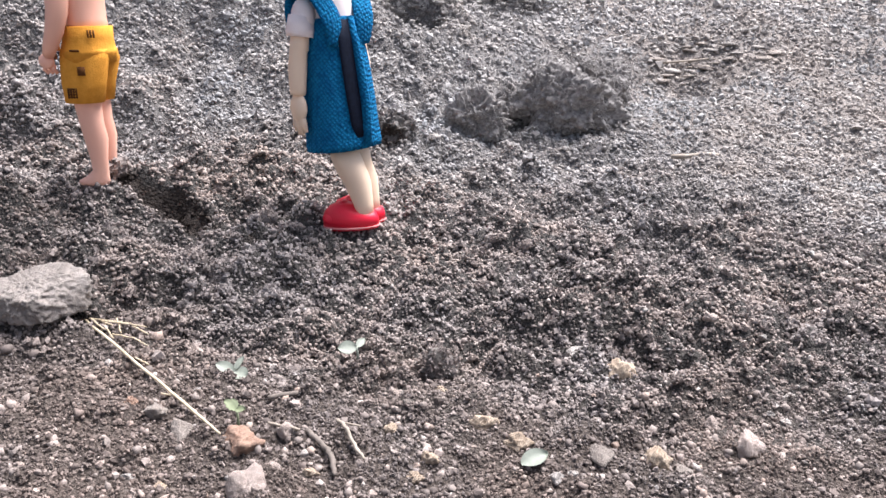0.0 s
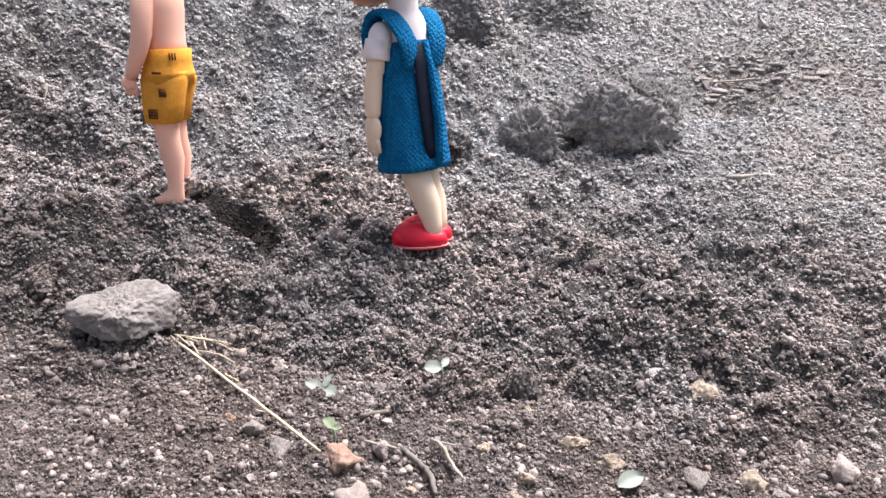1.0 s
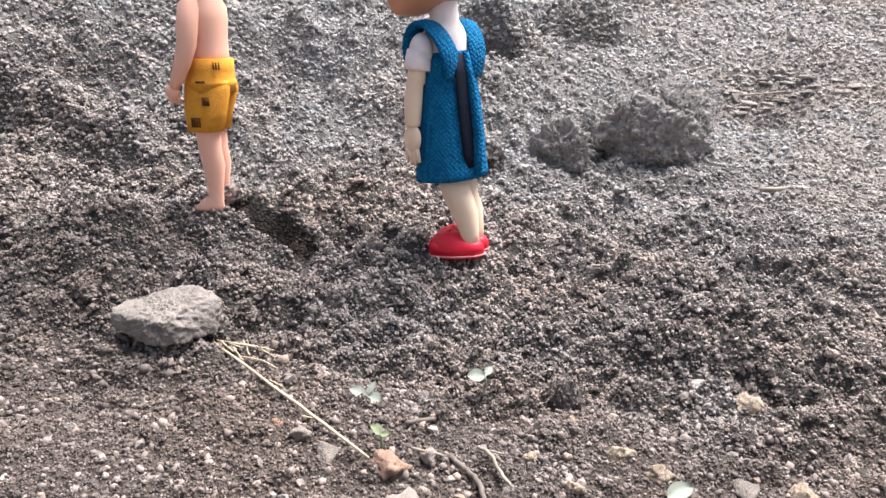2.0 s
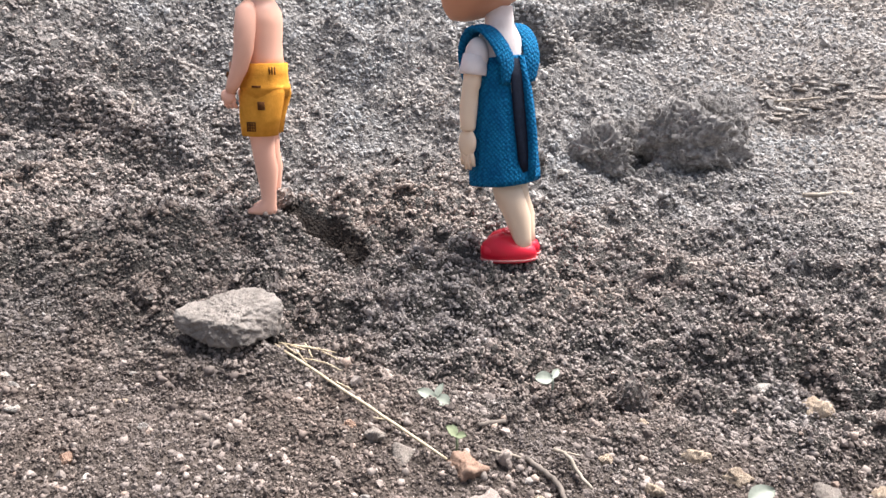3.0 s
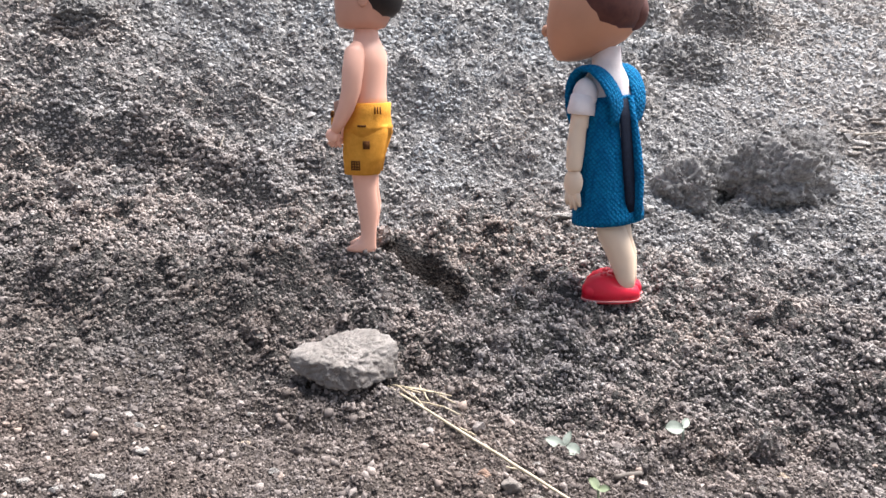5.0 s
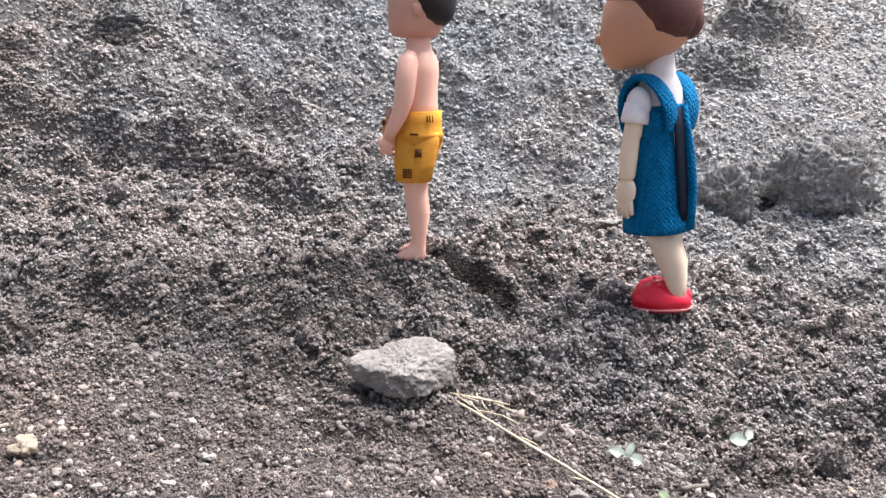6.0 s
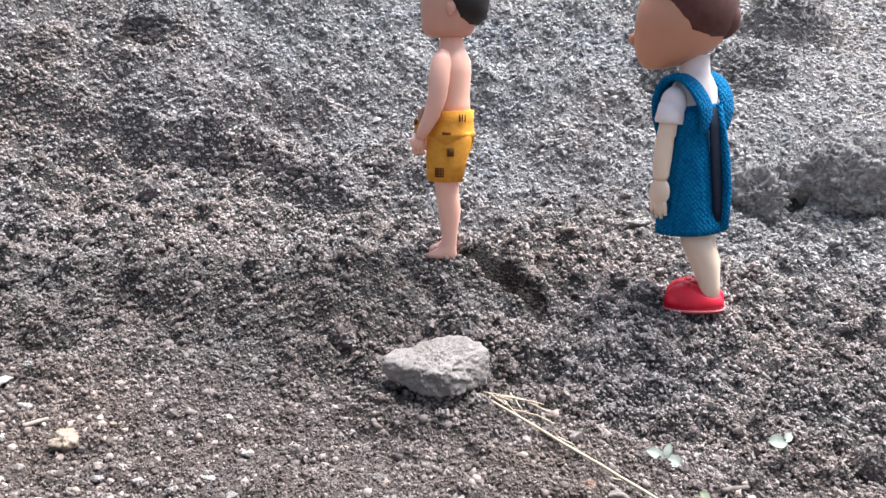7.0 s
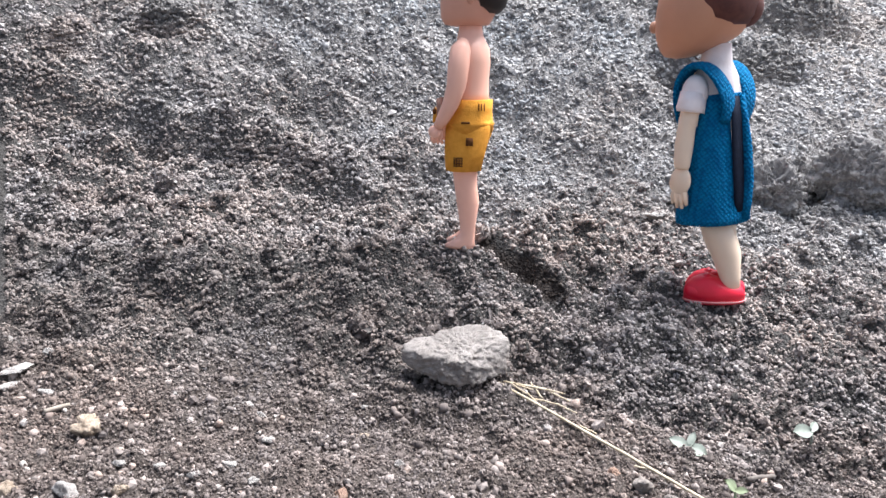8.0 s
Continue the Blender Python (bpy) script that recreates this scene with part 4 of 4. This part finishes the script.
    for i in range(4):
        patch(-0.0085 + 0.0022 * i, 0.0750, 0.0007, 0.0075, -0.0240)
        patch(-0.0052, 0.0720 + 0.0022 * i, 0.0075, 0.0007, -0.0240)
    patch(0.0005, 0.1072, 0.0070, 0.0016, -0.0230)
    for i in range(3):
        patch(0.0105 + 0.0022 * i, 0.1195, 0.0008, 0.0058, -0.0178)
    # head, ear and moulded hair
    loft(bm, [(-0.002, 0, 0.1835, 0.0120, 0.0110), (-0.003, 0, 0.1850, 0.0185, 0.0165), (-0.003, 0, 0.190, 0.0215, 0.0200), (-0.001, 0, 0.200, 0.0240, 0.0228), (0.000, 0, 0.212, 0.0252, 0.0238),
              (0.001, 0, 0.224, 0.0240, 0.0225), (0.002, 0, 0.234, 0.0190, 0.0175), (0.003, 0, 0.240, 0.0090, 0.0085)], 28, HEAD)
    for side in (-1, 1):
        ball(bm, (0.0035, side * 0.0232, 0.2045), (0.0042, 0.0022, 0.0058), HEAD, level=2)
    loft(bm, [(0.016, 0, 0.193, 0.0060, 0.0110), (0.0135, 0, 0.198, 0.0145, 0.0195), (0.0125, 0, 0.206, 0.0178, 0.0236), (0.0085, 0, 0.216, 0.0232, 0.0252), (0.0035, 0, 0.226, 0.0268, 0.0242), (0.003, 0, 0.237, 0.0225, 0.0200), (0.003, 0, 0.244, 0.0110, 0.0100)], 28, CAP)
    ob = part("boy_doll", bm, (SKIN, MUSTARD, PATCH, BROW, HAIR, POUCH))
    ob.matrix_world = pose(*at, 0, 0, turn) @ Matrix.Scale(0.945, 4)
    return tagged(ob, "bare-chested boy doll in patched mustard shorts on gravel", "doll")


def girl_doll(at, turn):
    bm = bmesh.new()
    C, K, N, W, R, T, F, H = range(8)
    for side, fore in ((-1, 0.004), (1, 0.005)):
        y = side * 0.0085
        x = fore
        loft(bm, [(x - 0.006, y, 0.0, 0.0255, 0.0120), (x - 0.006, y, 0.0016, 0.0266, 0.0130)], 24, R)
        loft(bm, [(x - 0.006, y, 0.0016, 0.0272, 0.0136), (x - 0.006, y, 0.0032, 0.0272, 0.0136)], 24, T)
        loft(bm, [(x - 0.006, y, 0.0032, 0.0264, 0.0130), (x - 0.006, y, 0.009, 0.0262, 0.0132), (x - 0.0065, y, 0.0130, 0.0250, 0.0126), (x - 0.0110, y, 0.0170, 0.0185, 0.0112),
                  (x - 0.0125, y, 0.0215, 0.0120, 0.0092), (x - 0.0125, y, 0.0238, 0.0060, 0.0060)], 24, R)
        ball(bm, (x - 0.0215, y, 0.0098), (0.0105, 0.0112, 0.0088), R)
        ball(bm, (x - 0.0115, y, 0.0225), (0.0042, 0.0062, 0.0034), R, level=2)
        loft(bm, [(x + 0.0080, y, 0.008, 0.0082, 0.0080), (x + 0.0075, y, 0.022, 0.0088, 0.0086), (x + 0.004, y, 0.038, 0.0112, 0.0108), (x - 0.001, y, 0.052, 0.0124, 0.0118), (x - 0.004, y, 0.075, 0.0130, 0.0122)], 20, C)
    for v in bm.verts:
        if v.co.z < 0.030:
            v.co.z *= 0.94
            v.co.x = 0.006 + (v.co.x - 0.006) * 0.9
    # pinafore
    loft(bm, [(-0.003, 0, 0.0672, 0.0265, 0.0310), (-0.003, 0, 0.0664, 0.0300, 0.0350), (-0.003, 0, 0.071, 0.0300, 0.0350), (-0.003, 0, 0.085, 0.0292, 0.0335), (-0.003, 0, 0.105, 0.0295, 0.0325), (-0.003, 0, 0.128, 0.0290, 0.0310), (-0.003, 0, 0.145, 0.0272, 0.0292), (-0.002, 0, 0.158, 0.0258, 0.0272), (-0.0015, 0, 0.166, 0.0240, 0.0252),
              (-0.001, 0, 0.167, 0.0200, 0.0210)], 36, K, 2.3)
    # blouse
    loft(bm, [(-0.001, 0, 0.150, 0.0205, 0.0235), (-0.001, 0, 0.166, 0.0210, 0.0245), (0.0, 0, 0.178, 0.0190, 0.0230), (0.0, 0, 0.185, 0.0160, 0.0185), (0.0, 0, 0.190, 0.0140, 0.0140), (0.0, 0, 0.204, 0.0132, 0.0132)], 30, W)
    for side in (-1, 1):
        # shoulder straps, front to back
        strap = [(-0.0200, side * 0.0160, 0.138), (-0.0240, side * 0.0185, 0.150), (-0.0250, side * 0.0210, 0.164), (-0.0215, side * 0.0235, 0.177), (-0.0110, side * 0.0250, 0.1875), (0.0030, side * 0.0250, 0.1880), (0.0140, side * 0.0235, 0.180), (0.0205, side * 0.0205, 0.169), (0.0225, side * 0.0180, 0.158), (0.0195, side * 0.0160, 0.146)]
        strap = [tuple(np.array([0.5 * (2 * b + (c - a) * k + (2 * a - 5 * b + 4 * c - d) * k * k + (3 * b - a - 3 * c + d) * k ** 3) for a, b, c, d in
                                 zip(strap[max(i - 1, 0)], strap[i], strap[i + 1], strap[min(i + 2, 9)])])) for i in range(9) for k in (0, 0.33, 0.67)] + [strap[9]]
        rings = []
        for i, p in enumerate(strap):
            way = (Vector(strap[min(i + 1, len(strap) - 1)]) - Vector(strap[max(i - 1, 0)])).normalized()
            out = Vector((0, 1, 0))
            up = way.cross(out).normalized()
            rings.append([bm.verts.new(Vector(p) + out * math.cos(q) * 0.0122 * (0.75 + 0.25 * min(1, i / 5, (len(strap) - 1 - i) / 5)) + up * math.sin(q) * 0.0030) for q in (2 * math.pi * j / 12 for j in range(12))])
        skin(bm, rings, K)
        y = side
        ball(bm, (-0.0050, y * 0.0290, 0.1690), (0.0128, 0.0095, 0.0135), W, (y * 14, 0, 0))
        tube(bm, [(-0.0055, y * 0.0305, 0.168), (-0.0062, y * 0.0325, 0.160), (-0.0068, y * 0.0340, 0.1555), (-0.0069, y * 0.0341, 0.1545)], [0.0118, 0.0126, 0.0130, 0.0116], 20, W)
        tube(bm, [(-0.006, y * 0.0335, 0.160), (-0.008, y * 0.0352, 0.146), (-0.0085, y * 0.0360, 0.1445), (-0.0095, y * 0.0385, 0.130), (-0.0105, y * 0.0395, 0.1145), (-0.0108, y * 0.0397, 0.1120)], [0.0082, 0.0086, 0.0080, 0.0084, 0.0072, 0.0062], 18, C)
        ball(bm, (-0.0115, y * 0.0398, 0.1025), (0.0100, 0.0052, 0.0112), C, (0, 12, 0))
        for k, (dx, dz) in enumerate(((-0.0075, -0.0165), (-0.0035, -0.0195), (0.0005, -0.0200), (0.0045, -0.0175))):
            tube(bm, [(-0.0115 + dx * 0.7, y * 0.0398, 0.0975), (-0.0115 + dx, y * 0.0394, 0.1025 + dz * 0.75), (-0.0115 + dx * 1.15, y * 0.0385, 0.1025 + dz * 1.1)], [0.0027, 0.0025, 0.0015], 8, C)
        tube(bm, [(-0.0185, y * 0.0380, 0.1065), (-0.0220, y * 0.0365, 0.0995), (-0.0225, y * 0.0350, 0.0945)], [0.0028, 0.0026, 0.0016], 8, C)
    # dark open fastening down the back, with its folded knit edge
    tube(bm, [(0.0222, -0.0060, 0.164), (0.0240, -0.0062, 0.150), (0.0252, -0.0062, 0.128), (0.0258, -0.0052, 0.105), (0.0258, -0.0040, 0.086), (0.0256, -0.0030, 0.076)], [0.0022, 0.0026, 0.0028, 0.0028, 0.0026, 0.0016], 14, N, 3.9)
    tube(bm, [(0.0212, -0.0140, 0.163), (0.0232, -0.0150, 0.146), (0.0246, -0.0152, 0.125), (0.0252, -0.0142, 0.105), (0.0256, -0.0122, 0.084)], 0.0007, 6, W)
    tube(bm, [(0.0240, 0.0005, 0.166), (0.0275, 0.0005, 0.146), (0.0300, 0.0005, 0.124), (0.0305, 0.0010, 0.100), (0.0290, 0.0010, 0.082), (0.0280, 0.0005, 0.069)], [0.0030, 0.0036, 0.0042, 0.0044, 0.0044, 0.0034], 12, K)
    for v in bm.verts:
        if v.co.z > 0.058:
            slim = 0.87 - 0.05 * max(0.0, min(1.0, (v.co.z - 0.10) / 0.06))
            v.co.x *= slim
            v.co.y *= slim + 0.03
    # plain head with moulded hair, held well forward of the neck
    below = len(bm.verts)
    loft(bm, [(-0.021, 0, 0.1955, 0.0060, 0.0080), (-0.020, 0, 0.1972, 0.0150, 0.0160), (-0.0145, 0, 0.2020, 0.0245, 0.0240), (-0.0085, 0, 0.2085, 0.0330, 0.0315), (-0.0045, 0, 0.217, 0.0385, 0.0370), (-0.002, 0, 0.228, 0.0405, 0.0395), (0.0, 0, 0.244, 0.0390, 0.0385), (0.0, 0, 0.258, 0.0300, 0.0300), (0, 0, 0.266, 0.0140, 0.0140)], 32, F)
    ball(bm, (-0.0430, 0, 0.2205), (0.0048, 0.0055, 0.0048), F, level=2)
    loft(bm, [(0.016, 0, 0.216, 0.0180, 0.0280), (0.012, 0, 0.222, 0.0270, 0.0385), (0.009, 0, 0.232, 0.0335, 0.0415), (0.004, 0, 0.248, 0.0400, 0.0410), (0.001, 0, 0.262, 0.0330, 0.0330), (0, 0, 0.271, 0.0150, 0.0150)], 32, H)
    ball(bm, (0.0300, -0.0060, 0.2290), (0.0140, 0.0150, 0.0150), H)
    bm.verts.ensure_lookup_table()
    bmesh.ops.scale(bm, verts=bm.verts[below:], vec=(0.90, 0.92, 1))
    bmesh.ops.translate(bm, verts=bm.verts[below:], vec=(-0.007, 0, 0))
    # the body is turned further than the feet and the face
    twist = [v for v in bm.verts[:below] if v.co.z > 0.058]
    bmesh.ops.rotate(bm, verts=twist, cent=(0, 0, 0), matrix=Euler((0, 0, radians(-30))).to_matrix())
    # she leans forward a little
    bmesh.ops.rotate(bm, verts=bm.verts, cent=(0, 0, 0.012), matrix=Euler((0, radians(-4.5), 0)).to_matrix())
    bmesh.ops.translate(bm, verts=[v for v in bm.verts if v.co.z < 0.004], vec=(0, 0, 0.0006))
    ob = part("girl_doll", bm, (CREAM, KNIT, NAVY, WHITE_CLOTH, RED, TRIM, FACE, AUBURN))
    ob.matrix_world = pose(*at, 0, 0, turn) @ Matrix.Scale(0.95, 4)
    return tagged(ob, "girl doll in blue knit pinafore and red shoes", "doll")


def stand(n):
    x, y = PADS[n]
    return (x, y, top(x, y) - 0.0026)


boy_doll(stand(0), -3)
girl_doll(stand(1), -10)
